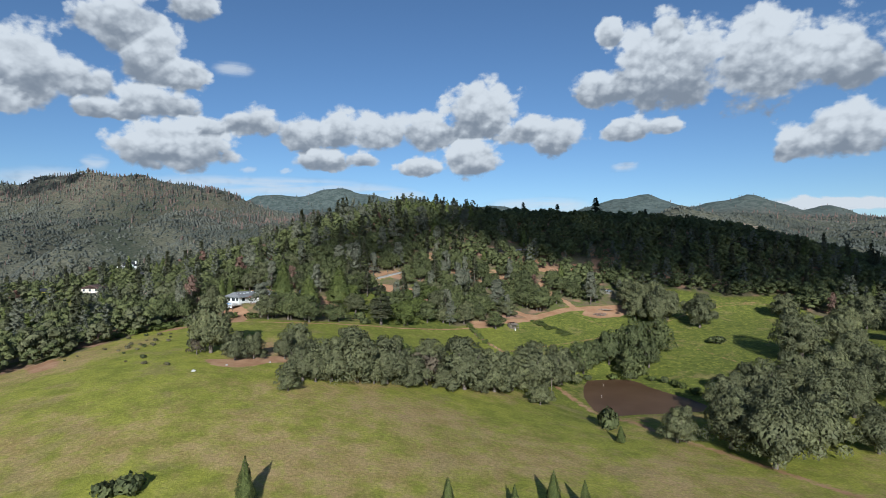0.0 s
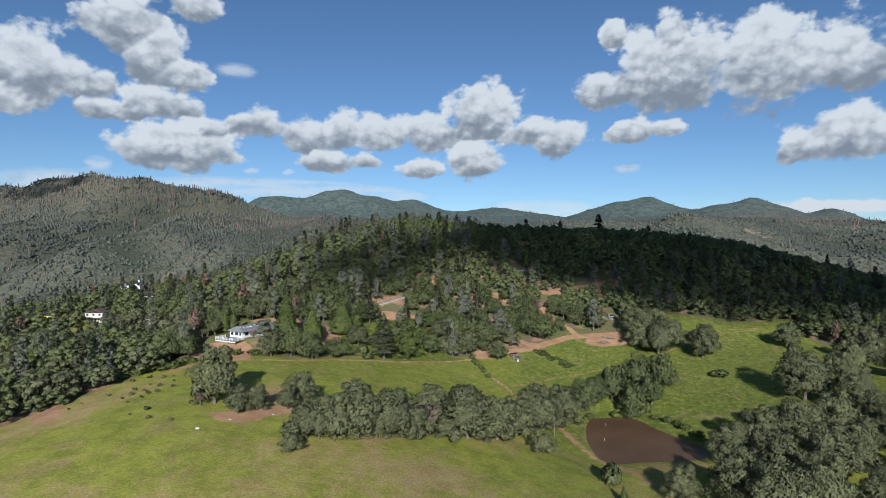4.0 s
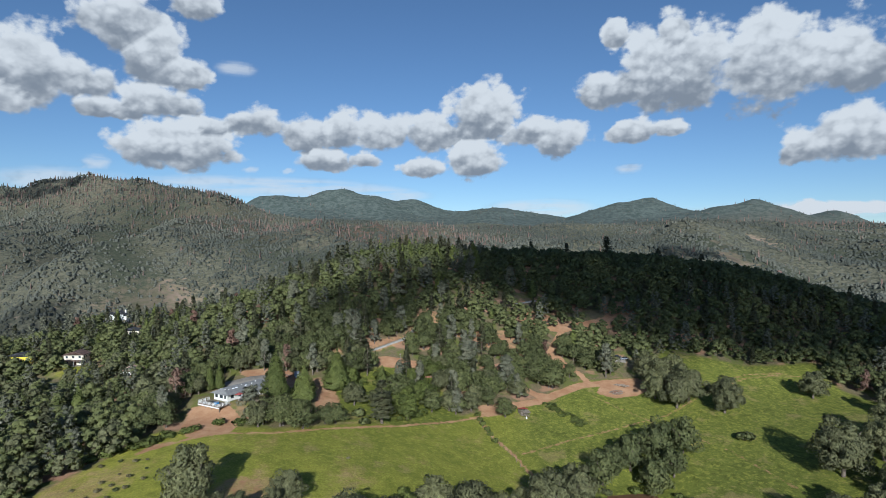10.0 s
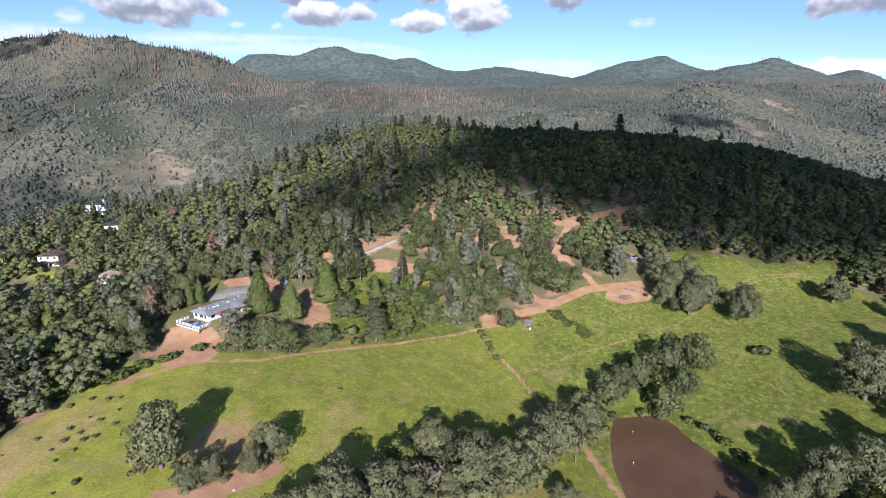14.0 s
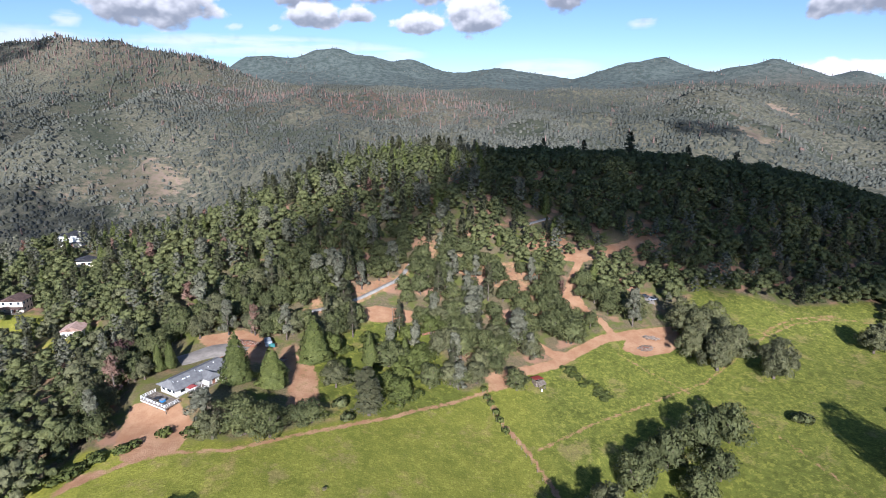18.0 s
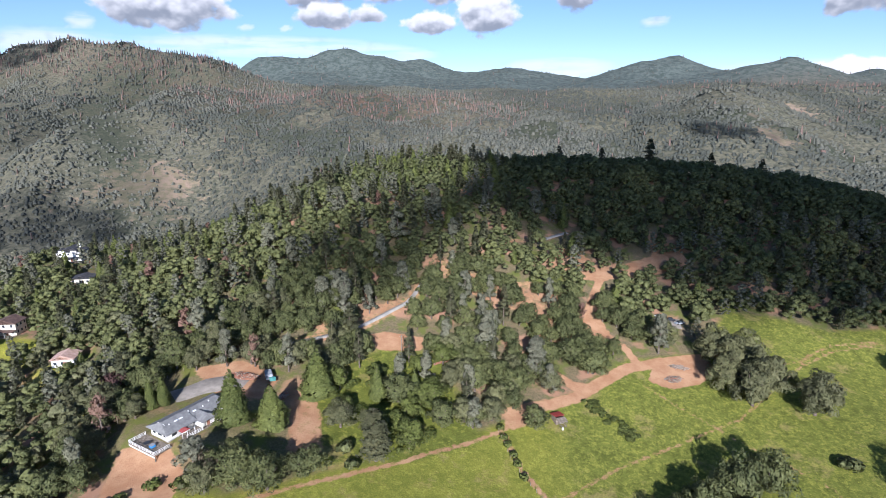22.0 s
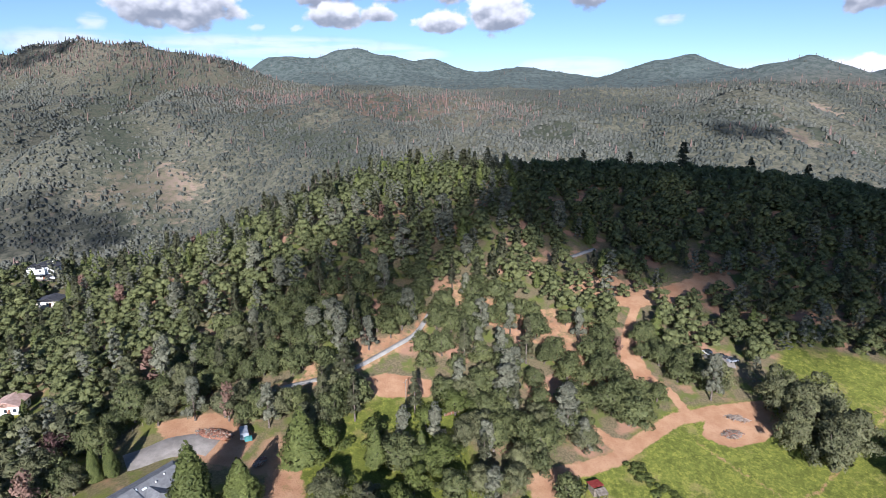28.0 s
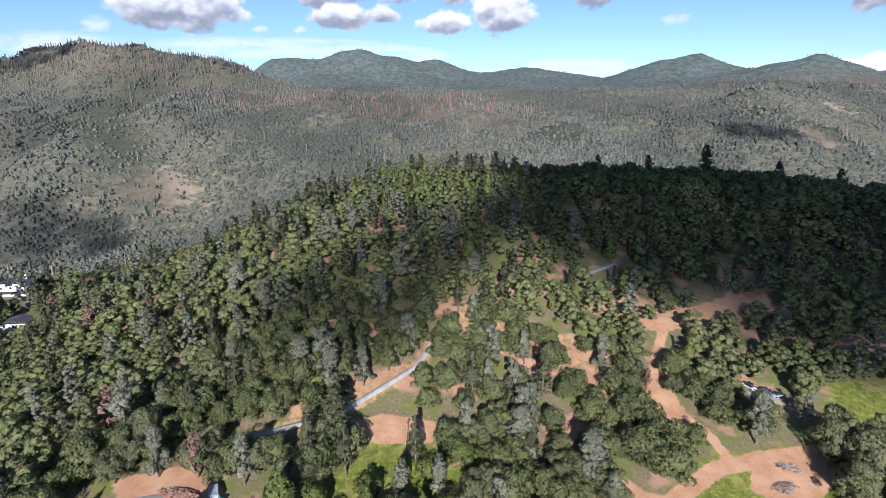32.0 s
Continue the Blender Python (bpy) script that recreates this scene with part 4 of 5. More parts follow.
wx, wy, wu = scatter(-330, 400, 140, 560, 5.9, 11)
keep = wooded(wx, wy, wu[0]) & (np.abs(wx) < 0.82 * wy + 12) & (wy < 500)
wx, wy, wu = wx[keep], wy[keep], wu[:, keep]
near_rank = np.argsort(np.hypot(wx / 1.1, wy - 240))
LONE = set(near_rank[:260].tolist())
def lobed_crown(seed, kind, round_=2):
    """A crown for the depth of the woods: uneven rounded lobes with loose sprays standing out of them."""
    q = Leaves(seed)
    r = q.r
    bm = bmesh.new()
    bmesh.ops.create_icosphere(bm, subdivisions=1 if kind == "grey" else round_, radius=1.0)
    bm.verts.ensure_lookup_table()
    ball, tri = np.array([p.co[:] for p in bm.verts]), np.array([[p.index for p in w.verts] for w in bm.faces])
    bm.free()
    tri = tri[ball[tri].mean(1)[:, 2] > -0.3]
    vs, fs, ts, ns, count = [], [], [], [], 0
    lobes = 20 if kind == "grey" else 11 if round_ == 2 else 14
    lean = r.uniform(-0.9, 0.9, 2)
    for k in range(lobes):
        h = (k + r.uniform(0, 1)) / lobes
        a = k * 2.4 + r.uniform(-0.5, 0.5)
        tone = r.uniform(0.2, 0.8)
        if kind == "grey":
            reach, rad = r.uniform(0.35, 1) * (3.3 - 2.6 * h), r.uniform(0.6, 1.0)
            centre = np.array((reach * math.cos(a), reach * math.sin(a), 2.4 + 10.6 * h))
        else:
            reach, rad = (3.7 - 2.7 * h * h) * r.uniform(0.62, 1.1), r.uniform(1.3, 2.2)
            centre = np.array((lean[0] * h + reach * math.cos(a), lean[1] * h + reach * math.sin(a), 2.2 + 5.9 * h))
        v = ball * rad * r.uniform(0.55, 0.98, (len(ball), 1)) * np.array((1, 1, 0.88)) + centre
        way = ball + 0.45 * r.normal(size=ball.shape)
        vs.append(v), fs.append(tri + count), ts.append(np.full(len(v), tone)), ns.append(way / np.linalg.norm(way, axis=1, keepdims=True))
        count += len(v)
        q.ball(centre, (rad * 1.08, rad * 1.08, rad * 0.98), 20 if kind == "grey" else 34 if round_ == 2 else 20, 0.40, -0.1, tone=tone)
    v, f, tone, way = thirds(q.arrays())
    return np.concatenate(vs + [v]), np.concatenate(fs + [f + count]), np.concatenate(ts + [tone]), np.concatenate(ns + [way])


BASE = {
    "oak_tree": (OAK, [lobed_crown(s + 200, "oak") for s in range(4)]),
    "live_oak_tree": (DARK_OAK, [lobed_crown(s + 210, "oak") for s in range(7)]),
    "crest_oak": (DARK_OAK, [lobed_crown(s + 260, "oak", 1) for s in range(7)]),
    "cedar_tree": (CEDAR, [thirds(cone_crown(s + 220, 520, 0.60)) for s in range(3)]),
    "pine_tree": (PINE, [thirds(pine_crown(s + 230, 560, 0.62)) for s in range(3)]),
    "grey_pine_tree": (GREY_PINE, [lobed_crown(s + 240, "grey") for s in range(4)]),
    "dead_tree": (RUST, [thirds(grey_crown(s + 250, 260, 0.8)) for s in range(2)]),
}
heap = {k: ([], [], [], []) for k in BASE}
SIZES = dict.fromkeys(BASE, 0)
wz = height(wx, wy)
for k in range(len(wx)):
    x, y, a, b, c = wx[k], wy[k], *wu[:, k]
    kind = kind_at(x, y, b)
    s = 0.60 + 0.52 * c ** 1.4
    if kind == "grey_pine_tree":
        s *= 1.2
    if k in LONE:
        s = (0.72 + 0.40 * c) * (1.15 if kind == "grey_pine_tree" else 1.0)
        plant("bright_tree" if kind == "live_oak_tree" and inside(np.array([x]), np.array([y]), ORCHARD)[0] else kind, x, y, s, s * (0.85 + 0.3 * a))
        continue
    if kind == "live_oak_tree" and y > 395:
        kind = "crest_oak"
    v, f, tone, ways = BASE[kind][1][int(a * 997) % len(BASE[kind][1])]
    turn = c * 60
    cs, sn = math.cos(turn) * s, math.sin(turn) * s
    w = np.stack([cs * v[:, 0] - sn * v[:, 1] + x, sn * v[:, 0] + cs * v[:, 1] + y, v[:, 2] * s * (0.86 + 0.2 * a) + wz[k]], -1)
    heap[kind][3].append(f + SIZES[kind])
    SIZES[kind] += len(w)
    heap[kind][0].append(w), heap[kind][1].append(np.full(len(w), 0.1 + 0.5 * c)), heap[kind][2].append(np.stack([math.cos(turn) * ways[:, 0] - math.sin(turn) * ways[:, 1], math.sin(turn) * ways[:, 0] + math.cos(turn) * ways[:, 1], ways[:, 2]], -1))
WOODS = {"oak_tree": "oak_woods", "live_oak_tree": "live_oak_woods", "crest_oak": "crest_oak_woods", "cedar_tree": "cedar_woods", "pine_tree": "pine_woods", "grey_pine_tree": "grey_pine_woods", "dead_tree": "dead_pine_woods"}
for kind, (vs, ts, ns, fs) in heap.items():
    if vs:
        v = np.concatenate(vs)
        me = mesh_from(WOODS[kind], v, np.concatenate(fs), BASE[kind][0], {"tone": np.concatenate(ts)}, normals=np.concatenate(ns))
        tagged(new(WOODS[kind], me), "dense mixed woods on the hillside, " + kind.replace("_", " ") + " crowns", "woods", kind="stuff")


def far_woods():
    """Small crowns over the slopes beyond the valley, close together on the whole and thinner on the bare patches."""
    r = np.random.default_rng(77)
    out, tones = {0: [], 1: []}, {0: [], 1: []}
    tri = []
    for q in range(4):
        k = (q + 1) % 4
        tri += [(q, k, 4 + k), (q, 4 + k, 4 + q), (4 + q, 4 + k, 8)]
    for n, y0, y1, b0, b1 in ((6500, 540, 900, -48, -16), (74000, 860, 2600, -42, 42), (6500, 1500, 2500, -42, -16), (7000, 2600, 4500, -42, 42)):
        y = r.uniform(y0, y1, n)
        x = (y - 80) * np.tan(np.radians(r.uniform(b0, b1, n)))
        z = height(x, y)
        masks = cover(x, y, z)
        ridge = np.exp(-(((y - 1780 + 0.2 * x) / 200) ** 2)) * np.exp(-(((x + 380) / 520) ** 2))
        high = np.maximum(smooth(z, 190, 260) * smooth(-x, 700, 1000), smooth(z, 215, 270) * smooth(x, 1150, 1500))
        dead = 0.6 * ridge + 0.4 * np.exp(-(((x - 1500) / 450) ** 2) - ((y - 2700) / 450) ** 2) + 0.24 * high + 0.012
        rust = r.uniform(0, 1, n) < dead * (0.5 + 0.7 * smooth(ripple(x, y, 60, 4), -0.6, 0.6))
        spire = r.uniform(0, 1, n) < np.where(rust, 0.85, 0.015 + 0.2 * high + 0.1 * ridge)
        grows = (r.uniform(0, 1, n) > 1.2 * masks["bare"] - 0.1) & (r.uniform(0, 1, n) < 0.4 + 0.4 * smooth(ripple(x, y, 55, 21), -0.7, 0.5) + 0.4 * smooth(ripple(x, y, 140, 17), -0.6, 0.5))
        size = (1.8 + 3.4 * r.uniform(0, 1, n) ** 1.5) * (1 + 0.35 * smooth(y, 1100, 2600))
        a = r.uniform(0, math.tau, n)
        for which in (0, 1):
            m = grows & (rust if which else ~rust)
            xs, ys, zs, ss, aa, sp = x[m], y[m], z[m], size[m], a[m], spire[m]
            up = np.where(sp, 3.2, 1.05) * ss
            ra = np.where(sp, 0.5, 1.0) * ss
            ring = []
            for lev, (hh, wide, slim) in enumerate(((-0.15, 1.0, 1.0), (0.70, 0.72, 0.48))):
                for q in range(4):
                    ang = aa + math.tau * q / 4 + 0.5 * lev
                    rr = ra * np.where(sp, slim, wide) * r.uniform(0.72, 1.28, len(xs))
                    ring.append(np.stack([xs + rr * np.cos(ang), ys + rr * np.sin(ang), zs + up * hh * r.uniform(0.85, 1.15, len(xs))], -1))
            ring.append(np.stack([xs + 0.2 * ss * np.cos(aa), ys + 0.2 * ss * np.sin(aa), zs + up], -1))
            out[which].append(np.stack(ring, 1).reshape(-1, 3))
            tones[which].append(np.repeat(0.45 * r.uniform(0, 1, len(xs)) + 0.55 * smooth(ripple(xs, ys, 115, 31), -0.9, 0.9), 9))
    faces = np.array(tri)
    # The green crowns take the leaf colour that has haze painted in.
    for which, name, mat, label in ((0, "far_woods", HAZED_LEAF, "close dark green scrub and trees on the far slopes, greyed by painted haze"), (1, "far_dead_woods", FAR_RUST, "rust-brown dead conifers on the far ridge")):
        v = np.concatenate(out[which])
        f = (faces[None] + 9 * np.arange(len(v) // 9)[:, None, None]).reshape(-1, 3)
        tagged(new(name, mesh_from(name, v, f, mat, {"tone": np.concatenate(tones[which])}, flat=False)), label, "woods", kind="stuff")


far_woods()

# ---- pond ----
def pond():
    n = Nodes("muddy_water", 0.4, 0.0, 0.06)
    n.color(n.mix(n.step(n.noise(0.08, 3), 0.3, 0.7), (0.098, 0.054, 0.030), (0.128, 0.073, 0.042)))
    n.bump(n.noise(1.5, 3), 0.05, 0.05)
    ring = []
    for k in range(len(POND)):
        (ax, ay), (bx, by), (cx, cy), (dx, dy) = (POND[(k + j) % len(POND)] for j in (-1, 0, 1, 2))
        for s in range(6):
            w = spline(s / 6)
            ring.append((w[0] * ax + w[1] * bx + w[2] * cx + w[3] * dx, w[0] * ay + w[1] * by + w[2] * cy + w[3] * dy))
    mx, my = sum(p[0] for p in ring) / len(ring), sum(p[1] for p in ring) / len(ring)
    bm = bmesh.new()
    bm.faces.new([bm.verts.new((mx + 1.05 * (x - mx), my + 1.05 * (y - my), WATER)) for x, y in ring])
    me = bpy.data.meshes.new("pond_water")
    bm.to_mesh(me), bm.free()
    me.materials.append(n.mat)
    tagged(new("pond_water", me), "still muddy brown pond water with a red-brown tint", "water", kind="structure")


pond()

# ---- building helpers ----
def part(name, bm, material, parent=None, label=""):
    """Links a bmesh as one mesh object, under a thing or a part if one is given."""
    me = bpy.data.meshes.new(name)
    bm.to_mesh(me), bm.free()
    me.materials.append(material)
    ob = new(name, me)
    ob.parent = parent
    return tagged(ob, label) if label else ob


def place(name, x, y, turn, label, category, group="", z=None, lift=0.0):
    """An empty at a thing's base, on the ground."""
    root = new(name)
    root.empty_display_size = 0.5
    zz = float(height(np.array([x]), np.array([y]))[0]) if z is None else z
    root.matrix_world = pose(x, y, zz + lift, 0, 0, turn)
    return tagged(root, label, category, group)


def box(bm, x, y, z, sx, sy, sz, turn=0.0, tilt=0.0):
    """A box with its base centre at x, y, z."""
    m = Matrix.Translation((x, y, z)) @ Euler((radians(tilt), 0, radians(turn))).to_matrix().to_4x4() @ Matrix.Translation((0, 0, sz / 2)) @ Matrix.Diagonal((sx, sy, sz, 1))
    return bmesh.ops.create_cube(bm, size=1.0, matrix=m)["verts"]


def boxes(*rows):
    bm = bmesh.new()
    for row in rows:
        box(bm, *row)
    return bm


def rounded(bm, width=0.05):
    bmesh.ops.bevel(bm, geom=bm.edges[:], offset=width, segments=2, affect="EDGES")
    return bm


def roof(length, width, rise, hip_a=0.0, hip_b=0.0, thick=0.18):
    """A pitched roof along y with its eaves at z = 0; the ridge draws in by hip_a and hip_b at the two ends."""
    bm = bmesh.new()
    w = width / 2
    rings = []
    for dz in (0.0, thick):
        rings.append([bm.verts.new(p) for p in ((-w, 0, dz), (w, 0, dz), (w, length, dz), (-w, length, dz), (0, hip_a, rise + dz), (0, length - hip_b, rise + dz))])
    lo, hi = rings
    for ring in (lo, hi):
        a, b, c, d, e, f = ring
        for q in ((a, b, e), (b, c, f, e), (c, d, f), (d, a, e, f)):
            bm.faces.new(q)
    for i, j in ((0, 1), (1, 2), (2, 3), (3, 0)):
        bm.faces.new((lo[i], lo[j], hi[j], hi[i]))
    bmesh.ops.recalc_face_normals(bm, faces=bm.faces)
    return bm


def moved(bm, x=0, y=0, z=0, turn=0.0):
    bm.transform(pose(x, y, z, 0, 0, turn))
    return bm


def window(parent, x, y, z, wide, tall, turn=0.0, name="window"):
    """A framed window set on a wall; turn 0 faces -y."""
    f = part(name, moved(boxes((0, 0, 0, wide + 0.16, 0.08, 0.09), (0, 0, tall, wide + 0.16, 0.08, 0.09), (-wide / 2 - 0.03, 0, 0.09, 0.1, 0.08, tall - 0.09), (wide / 2 + 0.03, 0, 0.09, 0.1, 0.08, tall - 0.09)), x, y, z, turn), WHITE_PAINT, parent, "white window frame")
    part("pane", moved(boxes((0, 0.0, 0.09, wide - 0.04, 0.03, tall - 0.09)), x, y, z, turn), PANE, f, "dark glass pane")


def railing(parent, pts, z, tall=1.0, gap=1.6):
    """A white rail with posts along points."""
    for (ax, ay), (bx, by) in zip(pts, pts[1:]):
        d, turn = math.hypot(bx - ax, by - ay), math.degrees(math.atan2(by - ay, bx - ax))
        part("rail", moved(boxes((d / 2, 0, tall - 0.12, d, 0.09, 0.12), (d / 2, 0, 0.12, d, 0.06, 0.1), (d / 2, 0, 0.45, d, 0.05, 0.16)), ax, ay, z, turn), WHITE_PAINT, parent)
        n = max(1, round(d / gap))
        for k in range(n):
            part("post", moved(boxes((0, 0, 0, 0.13, 0.13, tall + 0.08)), ax + (bx - ax) * k / n, ay + (by - ay) * k / n, z), WHITE_PAINT, parent)


# ---- ranch house with its deck ----
def ranch_house():
    h = place("ranch_house", -89.2, 225.6, -28.5, "long single-storey white ranch house with a grey shingle roof", "house", z=50.0)
    part("foundation", boxes((0, 10.3, -1.4, 7.6, 20.4, 1.7)), CONCRETE, h)
    part("wall", boxes((0, 4.1, 0.3, 7.4, 8.0, 2.45), (-0.3, 14.2, 0.3, 6.6, 12.2, 2.45), (4.2, 11.4, 0.3, 3.6, 4.2, 2.3)), WHITE_PAINT, h, "white clapboard wall")
    a = part("roof", moved(roof(9.6, 9.6, 1.9, 1.6, 0.2), 0.2, -0.8, 2.68), SHINGLE, h, "grey shingle roof")
    part("roof", moved(roof(13.4, 8.8, 1.72, 0.0, 2.4), -0.1, 7.9, 2.65), SHINGLE, h, "grey shingle roof")
    part("roof", moved(roof(7.0, 5.6, 1.25, 0.0, 1.2), 0.4, 11.4, 2.58, -90), SHINGLE, h, "grey shingle porch roof")
    for x, y, z in ((1.8, 4.2, 3.95), (1.8, 5.7, 3.95), (1.5, 10.4, 3.82)):
        part("skylight", rounded(moved(boxes((0, 0, 0, 0.75, 1.1, 0.22)), x, y, z)), SKYLIGHT, h, "white skylight dome")
    for x, y, z in ((2.1, 2.0, 3.8), (0.9, 8.9, 4.1), (1.6, 13.2, 3.75), (0.8, 15.8, 4.0)):
        part("roof_vent", boxes((x, y, z, 0.28, 0.28, 0.5)), WHITE_PAINT, h)
    part("bargeboard", moved(boxes((0, 0, 0, 3.1, 0.14, 0.22)), 0.2, 0.9, 4.18), WHITE_PAINT, a, "white roof trim")
    for x, wide in ((-2.2, 1.4), (0.4, 1.8), (2.5, 1.0)):
        window(h, x, 0.06, 1.1, wide, 1.3)
    for y in (2.2, 5.6):
        window(h, 3.73, y, 1.0, 1.5, 1.4, 90)
    for y in (9.2, 15.0, 18.2):
        window(h, 3.03 if y < 12 or y > 14 else 6.02, y, 1.1, 1.4, 1.25, 90)
    for y in (3, 6.5, 11, 16):
        window(h, -3.73 if y < 8 else -3.63, y, 1.1, 1.3, 1.2, 90)
    part("door", boxes((6.03, 11.4, 0.3, 0.06, 1.0, 2.05)), REDWOOD, h, "brown front door")
    part("porch_floor", boxes((5.6, 9.0, 0.1, 3.0, 11.0, 0.22)), PLANK, h)
    for y in (4.0, 6.4, 8.8, 13.8, 16.4):
        part("column", boxes((6.9, y, 0.3, 0.16, 0.16, 2.3)), WHITE_PAINT, h, "white porch column")
    railing(h, [(6.95, 3.8), (6.95, 9.0)], 0.3), railing(h, [(6.95, 13.6), (6.95, 16.6)], 0.3)
    d = place("deck", -89.2, 225.6, -28.5, "raised wooden deck with a white railing beside the ranch house", "deck", z=50.0)
    part("deck_floor", boxes((0.4, -3.0, -0.3, 11.6, 5.2, 0.3)), PLANK, d)
    for x, y in ((-5, -5.3), (-1.5, -5.3), (2, -5.3), (6, -5.3), (-5, -0.9), (6, -0.9)):
        part("leg", boxes((x, y, -4.8, 0.2, 0.2, 4.6)), PLANK, d)
    part("skirt", boxes((0.4, -5.55, -0.75, 11.6, 0.1, 0.5)), WHITE_PAINT, d, "white deck skirting")
    railing(d, [(-5.3, -0.7), (-5.3, -5.5), (6.1, -5.5), (6.1, -0.9)], 0.0)
    t = place("patio_table", -91.0, 222.6, 20, "round dark patio table on the raised deck", "table", z=50.0)
    bm = bmesh.new()
    bmesh.ops.create_cone(bm, cap_ends=True, segments=20, radius1=0.9, radius2=0.9, depth=0.08, matrix=Matrix.Translation((0, 0, 0.74)))
    part("tabletop", bm, DARK_PAINT, t)
    for k in range(4):
        part("leg", boxes((0.5 * math.cos(k * 1.57), 0.5 * math.sin(k * 1.57), 0, 0.06, 0.06, 0.7)), DARK_PAINT, t)
    s = place("spa_cover", -89.0, 221.6, -28, "small blue covered tub standing on the deck", "tub", z=50.0)
    part("tub", rounded(boxes((0, 0, 0, 1.3, 1.3, 0.75)), 0.12), BLUE_PAINT, s)
    part("cover", rounded(boxes((0, 0, 0.75, 1.36, 1.36, 0.1)), 0.04), GREY_PAINT, s)
    u = place("garden_canopy", -82.6, 226.6, -28.5, "faded red canvas canopy beside the porch", "canopy", z=50.3)
    part("canvas", moved(roof(2.6, 2.4, 0.6, 1.1, 1.1, 0.05), 0, -1.3, 2.1), CLOTH_RED, u)
    for x, y in ((-1, -1.1), (1, -1.1), (-1, 1.1), (1, 1.1)):
        part("pole", boxes((x, y, 0, 0.06, 0.06, 2.12)), WHITE_PAINT, u)


ranch_house()


# ---- small houses among the trees ----
def cottage(name, x, y, turn, wide, long, tall, wall_mat, roof_mat, label, rise=1.7, z=None, storeys=1, porch=False):
    h = place(name, x, y, turn, label, "house", z=z)
    part("wall", boxes((0, 0, -1.5, wide, long, tall + 1.5)), wall_mat, h)
    part("roof", moved(roof(long + 1.0, wide + 1.0, rise), 0, -long / 2 - 0.5, tall), roof_mat, h)
    for w_face in (wide / 2 + 0.03, -wide / 2 - 0.03):
        part("gable", moved(boxes((0, 0, tall - 0.05, 0.04, long * 0.9, 0.12)), w_face, 0), WHITE_PAINT, h)
    for st in range(storeys):
        for k in range(3):
            window(h, -wide / 2 + wide * (k + 0.5) / 3, -long / 2 - 0.04, 0.9 + 2.7 * st, min(wide / 6, 1.1), 1.2)
            window(h, wide / 2 + 0.04, -long / 2 + long * (k + 0.5) / 3, 0.9 + 2.7 * st, min(long / 7, 1.1), 1.2, 90)
    part("door", boxes((wide * 0.1, -long / 2 - 0.04, 0.05, 0.95, 0.06, 2.0)), REDWOOD, h)
    if porch:
        part("porch_roof", boxes((0, -long / 2 - 1.5, 2.5, wide + 0.8, 3.0, 0.14)), roof_mat, h)
        part("porch_floor", boxes((0, -long / 2 - 1.5, -0.6, wide + 0.8, 3.0, 0.7)), PLANK, h)
        for k in range(4):
            part("column", boxes((-wide / 2 + wide * k / 3, -long / 2 - 2.8, 0.1, 0.14, 0.14, 2.42)), WHITE_PAINT, h)
    return h


cottage("cottage", -200, 309, 6, 9.5, 7, 5.2, CREAM_PAINT, BROWN_ROOF, "two-storey cream house with a brown roof and a porch", 1.8, None, 2, True)
cottage("cottage", -233, 315, 4, 14, 8, 3.0, YELLOW_PAINT, DARK_SHINGLE, "bright yellow single-storey house with a dark roof", 1.6)
cottage("cottage", -153, 278, 12, 7.5, 6.5, 3.0, WHITE_PAINT, PINK_ROOF, "small white house with a faded pink roof among oaks", 1.6)
cottage("cottage", -198, 356, 10, 10, 7, 2.8, CREAM_PAINT, DARK_SHINGLE, "low house with a dark roof among trees", 1.4)
cottage("cottage", -262, 318, -8, 9, 7, 3.0, WHITE_PAINT, SHINGLE, "small white house with a grey roof", 1.7)
cottage("cottage", -290, 352, 15, 11, 8, 3.2, WHITE_PAINT, SHINGLE, "white house with a grey roof among trees", 1.7)


def farmhouse():
    h = cottage("farmhouse", -228, 392, 8, 13, 9, 5.4, WHITE_PAINT, DARK_SHINGLE, "white two-storey farmhouse with twin gables and a dark roof", 2.6, None, 2, True)
    for x in (-3.2, 3.2):
        g = part("dormer", boxes((x, -4.3, 5.0, 3.2, 2.0, 1.6)), WHITE_PAINT, h, "white gabled dormer")
        part("dormer_roof", moved(roof(3.6, 3.8, 1.3), x, -5.6, 6.5), DARK_SHINGLE, g)
    part("chimney", boxes((3.4, 2.2, 6.0, 0.9, 0.9, 2.8)), WHITE_PAINT, h, "white chimney")


farmhouse()


def swimming_pool():
    p = place("swimming_pool", -191, 283, 15, "dark teal swimming pool with a concrete edge in a garden", "pool", lift=0.25)
    part("edge", rounded(boxes((0, 0, -1.5, 10, 6, 1.5)), 0.06), CONCRETE, p)
    part("pool_floor", boxes((0, 0, 0, 8.6, 4.6, 0.04)), POOL, p, "dark teal water")


swimming_pool()


